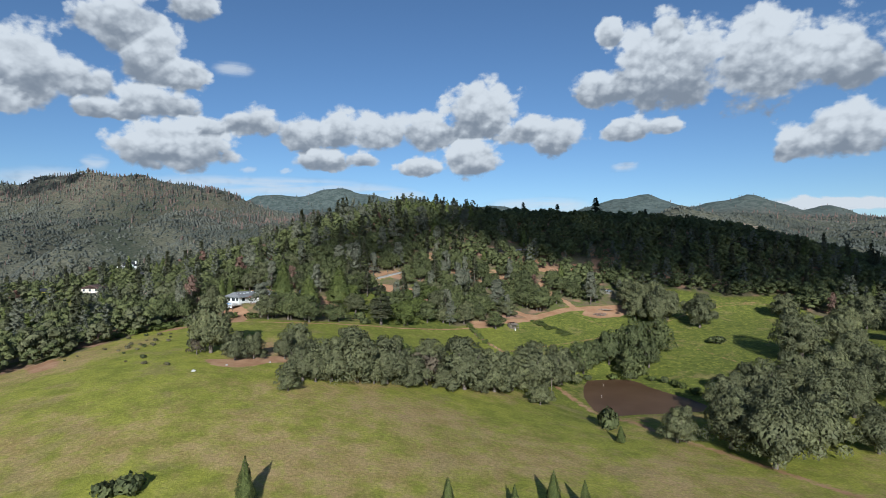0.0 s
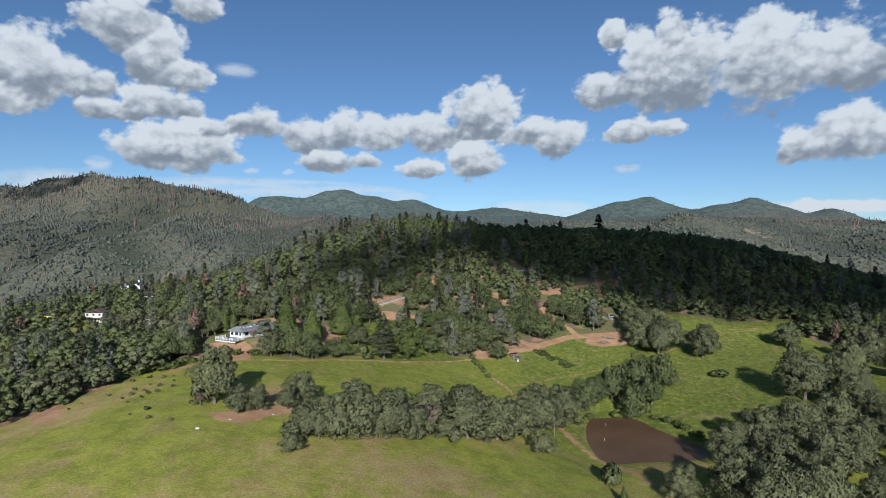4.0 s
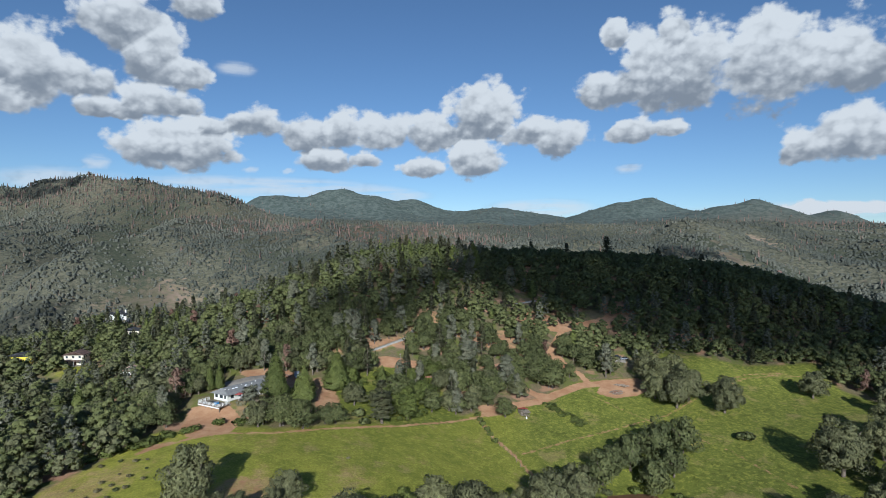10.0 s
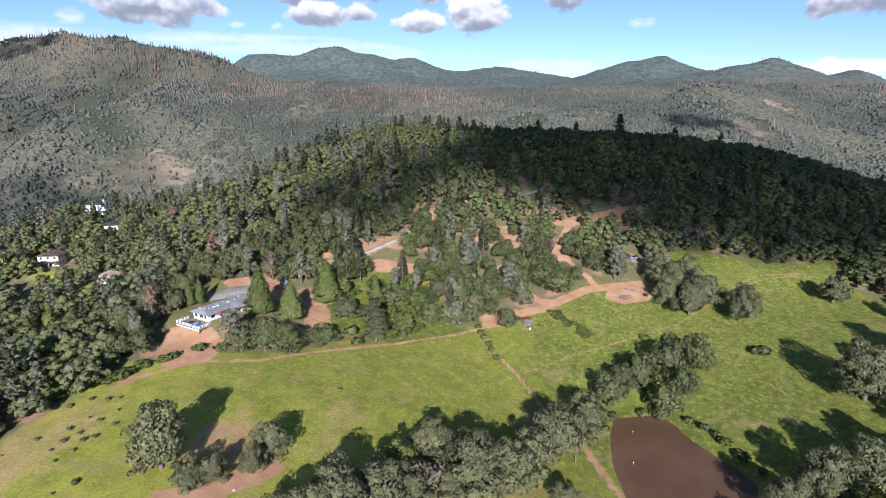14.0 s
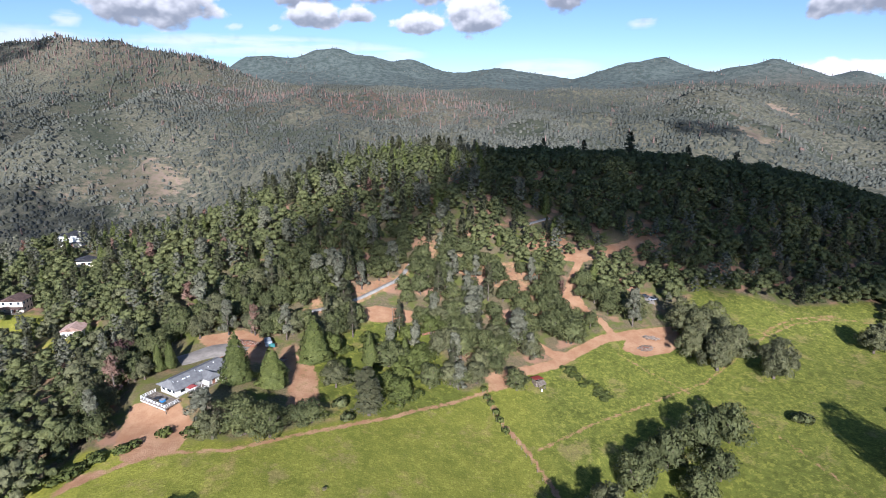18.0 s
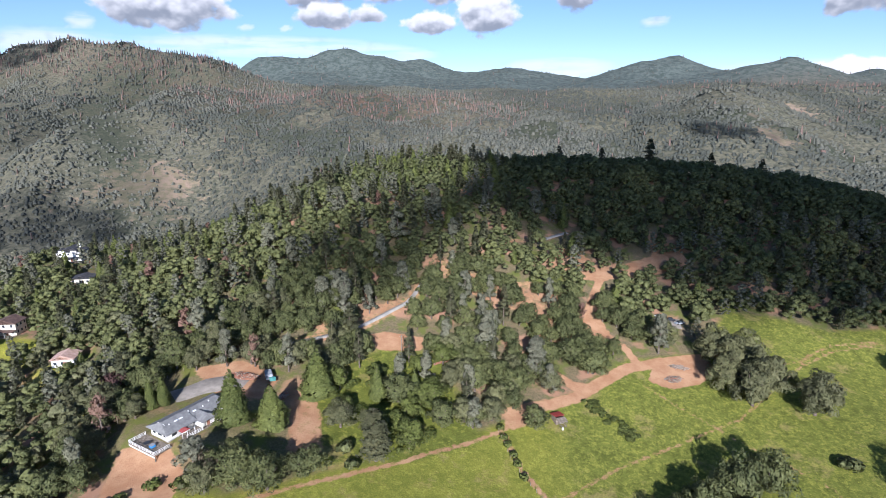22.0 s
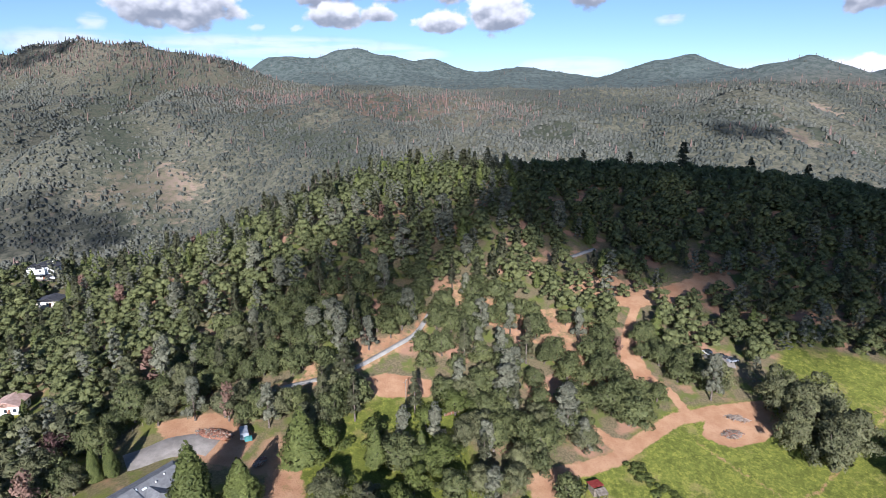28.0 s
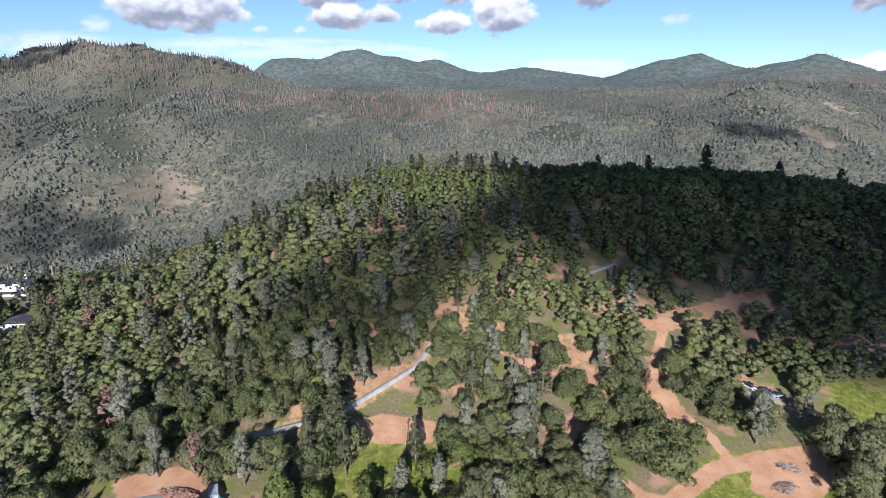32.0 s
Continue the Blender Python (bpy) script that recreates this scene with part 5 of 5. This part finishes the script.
# ---- shed, piles and vehicles ----
def shed():
    s = place("shed", 26.9, 262.6, 22, "small plank shed with a rusted red sheet roof beside a tree", "shed")
    for x, y, sx, sy in ((0, -1.5, 3.0, 0.1), (0, 1.5, 3.0, 0.1), (-1.5, 0, 0.1, 2.9), (1.5, 0, 0.1, 2.9)):
        part("wall", boxes((x, y, -0.5, sx, sy, 2.7)), PLANK, s)
    part("roof", moved(boxes((0, 0.4, 0, 3.6, 3.6, 0.08, 0, -9)), 0, 0, 2.35), RED_ROOF, s, "rusted red sheet roof")
    part("lean_to_roof", moved(boxes((0, 0, 0, 3.2, 2.2, 0.07, 0, 16)), 0.2, -2.6, 1.75), PLANK, s)
    for x in (-1.2, 1.5):
        part("post", boxes((x, -3.5, -0.5, 0.12, 0.12, 2.1)), PLANK, s)
    r = random.Random(3)
    for k in range(9):
        part("board", boxes((r.uniform(-1.4, 1.6), r.uniform(-4.0, -1.8), 0.05 + 0.07 * k, r.uniform(0.8, 1.8), 0.2, 0.06, r.uniform(0, 180))), PLANK if k % 3 else PALE_WOOD, s)
    b = place("white_drum", 28.0, 258.6, 0, "white plastic drum standing by the shed", "drum")
    bm = bmesh.new()
    bmesh.ops.create_cone(bm, cap_ends=True, segments=14, radius1=0.32, radius2=0.3, depth=0.9, matrix=Matrix.Translation((0, 0, 0.45)))
    part("drum", bm, WHITE_PAINT, b)


shed()


def heap_of(name, x, y, turn, rx, ry, tall, count, mats, label, category, long=(0.8, 2.4), seed=1):
    """A heap of loose pieces on the ground."""
    root = place(name, x, y, turn, label, category)
    r = random.Random(seed)
    core = bmesh.new()
    bmesh.ops.create_icosphere(core, subdivisions=3, radius=1.0, matrix=Matrix.Diagonal((rx * 0.9, ry * 0.9, tall * 0.75, 1)))
    for v in core.verts:
        v.co *= 1 + 0.12 * noise.noise(v.co * 1.3)
    part("mound", core, mats[0], root)
    for k in range(count):
        a, d = r.uniform(0, math.tau), math.sqrt(r.uniform(0, 1))
        z = tall * 0.75 * math.sqrt(max(0, 1 - d * d)) + 0.02
        part("piece", moved(boxes((0, 0, -0.06, r.uniform(*long), r.uniform(0.12, 0.4), r.uniform(0.08, 0.24), r.uniform(0, 180), r.uniform(-25, 25))), rx * d * math.cos(a), ry * d * math.sin(a), z), r.choice(mats), root)


heap_of("scrap_pile", 74.5, 288.2, 20, 3.4, 2.2, 1.1, 110, [PLANK, PALE_WOOD, PLANK, REDWOOD, REDWOOD], "loose pile of pale broken boards on bare soil", "pile", (0.6, 2.0), 2)
heap_of("firewood_pile", -79, 260.5, -12, 6.5, 2.2, 1.1, 150, [REDWOOD, REDWOOD, PALE_WOOD, PLANK], "long heap of split red-brown firewood beside the drive", "pile", (0.4, 0.9), 4)
heap_of("log_pile", -63, 252.4, 70, 2.2, 1.1, 1.2, 60, [REDWOOD, PALE_WOOD, PLANK], "stack of cut logs on bare red soil", "pile", (0.6, 1.4), 6)
heap_of("brush_pile", 78, 295.6, -32, 4.2, 1.2, 0.5, 60, [PLANK, PALE_WOOD], "scattered cut branches and poles on the grass", "pile", (1.2, 3.6), 8)


def car(x, y, turn, paint, label, length=4.5, tall=1.45):
    c = place("car", x, y, turn, label, "car", "parked vehicles")
    bm = bmesh.new()
    vs = box(bm, 0, 0, 0.3, 1.75, length, 0.55)
    part("body", rounded(bm, 0.12), paint, c)
    bm = bmesh.new()
    vs = box(bm, 0, -0.15, 0.85, 1.5, length * 0.52, tall - 0.85)
    for v in vs:
        if v.co.z > 1:
            v.co.x *= 0.82
            v.co.y = -0.15 + (v.co.y + 0.15) * 0.72
    part("cabin", rounded(bm, 0.06), PANE, c, "dark glass cabin")
    for sx in (-0.8, 0.8):
        for sy in (-length * 0.3, length * 0.3):
            bm = bmesh.new()
            bmesh.ops.create_cone(bm, cap_ends=True, segments=16, radius1=0.33, radius2=0.33, depth=0.22, matrix=pose(sx, sy, 0.33, 0, 90, 0))
            part("wheel", bm, RUBBER, c)


car(84.5, 324.5, 75, DARK_PAINT, "dark car parked in the shade of oaks")
car(88.0, 322.5, 110, GREY_PAINT, "grey car parked under trees")
car(80.3, 325.6, 20, WHITE_PAINT, "white van parked beside the gravel court", 5.2, 2.0)


def camper():
    c = place("camper", -70.4, 260.8, 25, "grey camper trailer under a tarpaulin with a teal end", "trailer")
    part("body", rounded(boxes((0, 0, 0.5, 2.3, 4.6, 1.9)), 0.2), GREY_PAINT, c)
    part("end_panel", rounded(boxes((0.9, -2.7, 0.3, 2.0, 0.9, 1.3)), 0.08), TEAL_PAINT, c, "teal tarpaulin end")
    for sx in (-1.1, 1.1):
        bm = bmesh.new()
        bmesh.ops.create_cone(bm, cap_ends=True, segments=14, radius1=0.34, radius2=0.34, depth=0.2, matrix=pose(sx, 0, 0.34, 0, 90, 0))
        part("wheel", bm, RUBBER, c)


camper()


def trailer():
    c = place("cabin", -5.6, 327.5, 30, "small weathered grey cabin on the wooded terrace", "cabin")
    part("wall", boxes((0, 0, -0.8, 3.2, 5.4, 3.0)), PLANK, c)
    part("roof", moved(roof(6.2, 4.2, 0.7), 0, -3.1, 2.2), CONCRETE, c, "pale sheet roof")
    window(c, 0, -2.73, 0.8, 1.2, 0.9)
    part("door", boxes((1.62, 0.6, 0.1, 0.05, 0.85, 1.9)), REDWOOD, c)


trailer()


def utility_pole(x, y, tall, turn, label="wooden utility pole with a cross-arm"):
    p = place("utility_pole", x, y, turn, label, "pole", "utility poles")
    v, f = tube([(0, 0, -1), (0, 0, tall)], [0.16, 0.11], 8)
    me = mesh_from("post", np.array(v), np.array(f), PLANK, flat=False)
    o = new("post", me)
    o.parent = p
    part("cross_arm", boxes((0, 0.12, tall - 0.7, 2.2, 0.12, 0.14)), PLANK, p)
    for k in (-0.95, 0, 0.95):
        part("insulator", boxes((k, 0.12, tall - 0.56, 0.09, 0.09, 0.18)), WHITE_PAINT, p)


utility_pole(-28.2, 284, 8.5, 70), utility_pole(32, 186, 8.5, 40)


def retaining_wall():
    w = place("retaining_wall", -13, 284.2, 32, "low dark timber retaining wall below a bank", "wall")
    for k in range(4):
        part("beam", boxes((0, 0, -0.2 + 0.26 * k, 7.6, 0.25, 0.24)), REDWOOD, w)
    for x in (-3.6, -1.2, 1.2, 3.6):
        part("post", boxes((x, -0.2, -0.6, 0.18, 0.18, 1.6)), PLANK, w)


retaining_wall()


def wire_fence(line, gap, label):
    """Posts along a line, each on the ground."""
    (ax, ay) = line[0]
    f = place("wire_fence", ax, ay, 0, label, "fence", z=0)
    for (ax, ay), (bx, by) in zip(line, line[1:]):
        n = max(1, round(math.hypot(bx - ax, by - ay) / gap))
        for k in range(n):
            x, y = ax + (bx - ax) * k / n, ay + (by - ay) * k / n
            z = float(height(np.array([x]), np.array([y]))[0])
            part("post", boxes((x - line[0][0], y - line[0][1], z - 0.4, 0.12, 0.12, 1.6)), PLANK, f)


wire_fence([(x - 1.6, y) for x, y in FENCE[:4]], 3.0, "line of weathered wooden fence posts beside the path")
wire_fence([(-100, 262), (-108, 255), (-112, 246)], 3.0, "short row of wooden posts at the yard's edge")


def ribbon(name, line, half, lift, material, label, keep=None):
    """A paved strip that follows the ground, with a rounded crown and sunk edges."""
    pts = []
    for (ax, ay), (bx, by) in zip(line, line[1:]):
        n = max(1, round(math.hypot(bx - ax, by - ay) / 1.5))
        pts += [(ax + (bx - ax) * k / n, ay + (by - ay) * k / n) for k in range(n)]
    pts.append(line[-1])
    pts = [(sum(p[0] for p in pts[max(0, k - 2):k + 3]) / len(pts[max(0, k - 2):k + 3]), sum(p[1] for p in pts[max(0, k - 2):k + 3]) / len(pts[max(0, k - 2):k + 3])) for k in range(len(pts))]
    v, f = [], []
    for k, (x, y) in enumerate(pts):
        (px, py), (qx, qy) = pts[max(k - 1, 0)], pts[min(k + 1, len(pts) - 1)]
        d = math.hypot(qx - px, qy - py)
        nx, ny = -(qy - py) / d, (qx - px) / d
        for s, dz in ((-1.15, -0.4), (-1, 0), (0, 0.04), (1, 0), (1.15, -0.4)):
            w = half * (1 + 0.06 * math.sin(k * 0.9 + s))
            xx, yy = x + s * w * nx, y + s * w * ny
            v.append((xx, yy, float(height(np.array([xx]), np.array([yy]))[0]) + lift + dz))
        if k:
            o = (k - 1) * 5
            f += [(o + s, o + s + 1, o + s + 6, o + s + 5) for s in range(4)]
    tagged(new(name, mesh_from(name, np.array(v), np.array(f), material, flat=False)), label, "road", kind="structure")


ribbon("lane_1", WHITE_ROAD, 0.8, 0.12, CONCRETE, "pale concrete lane winding up through the woods")
ribbon("lane_2", UPPER_ROAD[2:], 0.9, 0.12, CONCRETE, "pale concrete lane high on the wooded hill")
ribbon("drive", [(-98, 247), (-92, 252), (-86, 256), (-80, 257), (-75, 256)], 3.8, 0.10, GRAVEL, "grey gravel drive behind the house")
ribbon("court", [(77, 322), (82, 323), (90, 322)], 3.0, 0.10, GRAVEL, "grey gravel parking court under oaks")


def pond_post(x, y):
    p = place("pond_post", x, y, 0, "short pale post standing in the pond", "post", "posts in the pond", z=WATER - 1.2)
    v, f = tube([(0, 0, 0), (0, 0, 1.9)], [0.1, 0.09], 8)
    ob = new("stake", mesh_from("stake", np.array(v), np.array(f), PALE_WOOD, flat=False))
    ob.parent = p
    part("cap", boxes((0, 0, 1.86, 0.24, 0.24, 0.1)), WHITE_PAINT, p, "white cap")


pond_post(53.7, 204.5), pond_post(49, 188.5)


def boulder(x, y, size, seed):
    bm = bmesh.new()
    bmesh.ops.create_icosphere(bm, subdivisions=3, radius=size)
    for v in bm.verts:
        v.co *= 1 + 0.3 * noise.noise(v.co * 1.2 / size + Vector((seed, 0, 0)))
        v.co.z *= 0.6
    me = bpy.data.meshes.new("boulder")
    bm.to_mesh(me), bm.free()
    me.materials.append(ROCK)
    ob = new("boulder", me)
    ob.location = (x, y, float(height(np.array([x]), np.array([y]))[0]) + 0.1 * size)
    tagged(ob, "pale weathered boulder lying in the grass", "rock", "boulders")


boulder(-63, 135, 0.55, 1), boulder(-58, 142.5, 0.35, 2), boulder(-49, 149, 0.3, 3)

# ---- clouds ----
# Heaps of cloud over the northern horizon: west and east bearing, base and top, all in degrees.
HEAPS_EAST = [(11.4, 18.2, 13.5, 16.8), (15.1, 27.3, 12.7, 21.2), (23.6, 33.5, 12.0, 20.2), (30.3, 38.5, 12.4, 18.6), (14.3, 17.2, 18.5, 21.2), (19.2, 23.1, 17.2, 21.9), (29.7, 33.1, 7.1, 10.1), (31.9, 38.6, 6.9, 11.8), (29.1, 38.6, 2.6, 3.9), (15.2, 20.0, 9.9, 12.2), (18.5, 22.6, 10.3, 11.8)]
HEAPS_MIDDLE = [(-22.4, -17.2, 10.3, 13.2), (-17.9, -11.8, 9.1, 12.6), (-13.4, -9.6, 9.6, 13.4), (-10.7, -3.9, 9.2, 13.2), (-6.2, 0.7, 9.4, 13.7), (-1.3, 7.5, 10.6, 16.1), (4.1, 10.8, 9.7, 13.1), (7.0, 13.5, 8.9, 12.7), (-6.7, -0.4, 6.8, 8.9), (-1.6, 5.3, 6.9, 10.6), (-16.2, -9.6, 7.3, 9.6), (-11.8, -7.3, 7.8, 9.4)]
HEAPS_WEST = [(-32.3, -27.2, 7.2, 10.4), (-31.2, -21.4, 6.9, 11.7), (-25.8, -22.4, 10.1, 11.9), (-35.1, -29.0, 11.0, 12.8), (-32.5, -24.8, 11.4, 14.6), (-34.9, -27.2, 16.6, 22.3), (-31.6, -25.8, 14.1, 20.1), (-30.3, -24.3, 13.7, 17.6), (-28.1, -22.9, 20.2, 23.4), (-40.8, -35.3, 11.0, 18.1), (-37.3, -32.5, 12.5, 16.2), (-41.5, -37.3, 10.2, 13.4), (-34.5, -31.6, 12.5, 15.4)]
VEILS = [(-34.4, -32.1, 6.6, 7.7), (-21.1, -19.6, 6.8, 7.5), (-17.5, -16.4, 6.9, 7.5), (-23.6, -19.8, 15.7, 17.1), (15.7, 18.4, 7.0, 7.9), (-40.9, -29.0, 4.2, 6.5), (-31.7, -6.2, 4.6, 6.6), (-14.0, -2.7, 4.1, 5.9), (3.0, 14.1, 2.7, 4.7), (21.3, 38.6, 2.1, 3.8)]


def sky_backdrop():
    """A curved sheet of sky far beyond the hills that carries the distant clouds and lets the sky through between them."""
    az, el = np.meshgrid(np.arange(-75, 75.01, 0.5), np.arange(0.0, 42.0, 0.4))
    heap, rise, veil = np.full(az.shape, -1.0), np.zeros(az.shape), np.zeros(az.shape)
    r = random.Random(12)
    beyond = []
    for k in range(46):
        a, e, w = r.uniform(-76, 76), r.uniform(5, 38), r.uniform(5, 14)
        if abs(a) > 44 or e > 25.5:
            beyond.append((a - w / 2, a + w / 2, e, e + w * 0.4))
    for a0, a1, e0, e1 in HEAPS_EAST + HEAPS_MIDDLE + HEAPS_WEST + beyond:
        c, h = e0 + 0.4 * (e1 - e0), e1 - e0
        v = np.where(el > c, (el - c) / (0.66 * h), (el - c) / (0.46 * h))
        m = 1 - np.sqrt(((az - (a0 + a1) / 2) / (0.56 * (a1 - a0))) ** 2 + v * v)
        rise = np.where(m > heap, (el - e0) / h, rise)
        heap = np.maximum(heap, m)
    for a0, a1, e0, e1 in VEILS:
        m = 1 - np.sqrt(((az - (a0 + a1) / 2) / (0.6 * (a1 - a0))) ** 2 + ((el - (e0 + e1) / 2) / (0.6 * (e1 - e0))) ** 2)
        veil = np.maximum(veil, np.clip(m, 0, 1))
    a, e = np.radians(az), np.radians(el)
    far = 4815.0
    verts = np.stack([far * np.sin(a) * np.cos(e), 75 + far * np.cos(a) * np.cos(e), 112 + far * np.sin(e)], -1).reshape(-1, 3)
    ny, nx = az.shape
    idx = np.arange(nx * ny).reshape(ny, nx)
    faces = np.stack([idx[:-1, :-1], idx[:-1, 1:], idx[1:, 1:], idx[1:, :-1]], -1).reshape(-1, 4)
    n = Nodes("cloudy_sky", 1.0)
    t = n.t
    xyz = t.nodes.new("ShaderNodeCombineXYZ")
    n.plug(xyz.inputs[0], n.attr("az")), n.plug(xyz.inputs[1], n.math("MULTIPLY", n.attr("el"), 1.25))
    at = xyz.outputs[0]
    up = t.nodes.new("ShaderNodeVectorMath")
    up.operation = "ADD"
    n.plug(up.inputs[0], at)
    up.inputs[1].default_value = (-0.25, 0.55, 0)
    bent = t.nodes.new("ShaderNodeVectorMath")
    bent.operation = "MULTIPLY_ADD"
    stir = t.nodes.new("ShaderNodeTexNoise")
    stir.inputs["Scale"].default_value, stir.inputs["Detail"].default_value = 0.9, 4
    n.plug(stir.inputs["Vector"], at), n.plug(bent.inputs[0], stir.outputs["Color"])
    bent.inputs[1].default_value = (0.9, 0.9, 0)
    n.plug(bent.inputs[2], at)

    def puffs(scale, where):
        """Rounded heaps: high at each puff's middle and low in the creases."""
        v = t.nodes.new("ShaderNodeTexVoronoi")
        v.feature, v.inputs["Scale"].default_value, v.inputs["Smoothness"].default_value = "SMOOTH_F1", scale, 0.35
        n.plug(v.inputs["Vector"], where)
        return n.math("SUBTRACT", 0.45, v.outputs["Distance"])

    wide, mid, small = puffs(0.30, bent.outputs[0]), puffs(0.75, bent.outputs[0]), puffs(1.9, bent.outputs[0])
    soft_here, soft_above = n.noise(0.42, 3.2, 0.5, at), n.noise(0.42, 3.2, 0.5, up.outputs[0])
    wisps = n.math("SUBTRACT", n.noise(1.1, 6, 0.6, at), 0.5)
    puffy = n.math("ADD", n.math("MULTIPLY", wide, 1.0), n.math("ADD", n.math("MULTIPLY", mid, 0.5), n.math("MULTIPLY", small, 0.16)))
    body = n.math("ADD", n.math("ADD", n.math("MULTIPLY", n.attr("heap"), 1.5), 0.10), n.math("ADD", puffy, n.math("MULTIPLY", wisps, 0.6)))
    alpha = n.step(body, 0.0, 0.42)
    streaks = n.step(n.noise(0.5, 5, 0.55, at, (0.35, 2.2, 1)), 0.22, 0.62)
    thin = n.math("MULTIPLY", n.math("MULTIPLY", n.step(n.attr("veil"), 0.0, 0.55), streaks), 0.62)
    alpha = n.math("MAXIMUM", alpha, thin)
    # Sunlit tops and shaded bases of the clouds, painted into the sheet's glow.
    light = n.math("ADD", n.math("ADD", 0.02, n.math("MULTIPLY", n.attr("rise"), 0.86)), n.math("MULTIPLY", n.math("SUBTRACT", soft_here, soft_above), 0.8))
    light = n.math("ADD", light, n.math("ADD", n.math("MULTIPLY", mid, 0.42), n.math("MULTIPLY", small, 0.14)))
    light = n.math("ADD", light, n.math("MULTIPLY", n.math("SUBTRACT", 1.0, n.step(body, 0.1, 0.7)), 0.14))
    light = n.math("ADD", light, n.math("MULTIPLY", n.step(n.attr("veil"), 0.0, 0.3), 0.55))
    c = n.mix(n.step(light, 0.0, 0.70), (0.190, 0.210, 0.242), (0.565, 0.567, 0.570))
    glow, clear, ms = t.nodes.new("ShaderNodeEmission"), t.nodes.new("ShaderNodeBsdfTransparent"), t.nodes.new("ShaderNodeMixShader")
    n.plug(glow.inputs["Color"], c), n.plug(ms.inputs[0], alpha)
    t.links.new(clear.outputs[0], ms.inputs[1]), t.links.new(glow.outputs[0], ms.inputs[2])
    t.links.new(ms.outputs[0], t.nodes["Material Output"].inputs["Surface"])
    me = mesh_from("sky_backdrop", verts, faces, n.mat, {"az": az, "el": el, "heap": heap, "rise": np.clip(rise, 0, 1), "veil": veil}, flat=False)
    tagged(new("sky_backdrop", me), "blue sky with white and grey cumulus clouds", "sky", kind="structure")


sky_backdrop()


def shading_cloud(ring, seed, away, step, label, lift=8.0, thin=0.48, reach=0.7):
    """A cloud towards the sun, out of view, whose shade falls on the ground within a ring."""
    r = np.random.default_rng(seed)
    bm = bmesh.new()
    bmesh.ops.create_icosphere(bm, subdivisions=2, radius=1.0)
    ball, tri = np.array([p.co[:] for p in bm.verts]), np.array([[p.index for p in q.verts] for q in bm.faces])
    bm.free()
    xs, ys = [p[0] for p in ring], [p[1] for p in ring]
    gx, gy = np.meshgrid(np.arange(min(xs), max(xs), step), np.arange(min(ys), max(ys), step))
    gx, gy = gx.ravel() + r.uniform(-0.3, 0.3, gx.size) * step, gy.ravel() + r.uniform(-0.3, 0.3, gx.size) * step
    ok = inside(gx, gy, ring)
    gx, gy = gx[ok], gy[ok]
    gz = height(gx, gy) + lift
    vs, fs = [], []
    for x, y, z in zip(gx, gy, gz):
        d = away * r.uniform(0.96, 1.04)
        lump = ball * (1 + 0.15 * r.normal(size=(len(ball), 1))) * step * reach
        vs.append(lump + np.array([x, y, z]) - d * np.array(SUN_WAY)), fs.append(tri + len(ball) * len(fs))
    vapour = Nodes("cloud_vapour", 1.0, 0.0, 0.0)
    vapour.color(vapour.mix(vapour.noise(0.004, 5), (0.66, 0.67, 0.69), (0.8, 0.8, 0.8)))
    see, ms = vapour.t.nodes.new("ShaderNodeBsdfTransparent"), vapour.t.nodes.new("ShaderNodeMixShader")
    ms.inputs[0].default_value = thin
    vapour.t.links.new(vapour.b.outputs[0], ms.inputs[1]), vapour.t.links.new(see.outputs[0], ms.inputs[2])
    vapour.t.links.new(ms.outputs[0], vapour.t.nodes["Material Output"].inputs["Surface"])
    me = mesh_from("cumulus_cloud", np.concatenate(vs), np.concatenate(fs), vapour.mat, flat=False)
    tagged(new("cumulus_cloud", me), label, "cloud", kind="stuff")


shading_cloud([(-6, 398), (4, 412), (8, 440), (8, 640), (620, 640), (620, 330), (300, 318), (190, 316), (145, 320), (112, 333), (78, 354), (46, 374), (14, 380)], 31, 2300, 17, "broad grey-based cumulus drifting before the sun")
shading_cloud([(-80, 308), (-80, 334), (-44, 368), (-4, 400), (14, 380), (-10, 350), (-34, 312)], 35, 2300, 15, "thin grey cumulus edge drifting before the sun", 8.0, 0.62, 0.66)
shading_cloud([(-1740, 2080), (-1700, 2190), (-1500, 2200), (-1430, 2140), (-1560, 2070)], 32, 1500, 35, "small cumulus drifting before the sun", 8.0, 0.6, 0.62)
shading_cloud([(-840, 900), (-820, 1030), (-600, 1015), (-560, 960), (-700, 880)], 33, 1500, 35, "small cumulus drifting before the sun", 8.0, 0.72, 0.62)
shading_cloud([(370, 1090), (410, 1125), (510, 1122), (550, 1104), (420, 1040)], 34, 1500, 20, "small cumulus drifting before the sun", 8.0, 0.7, 0.62)
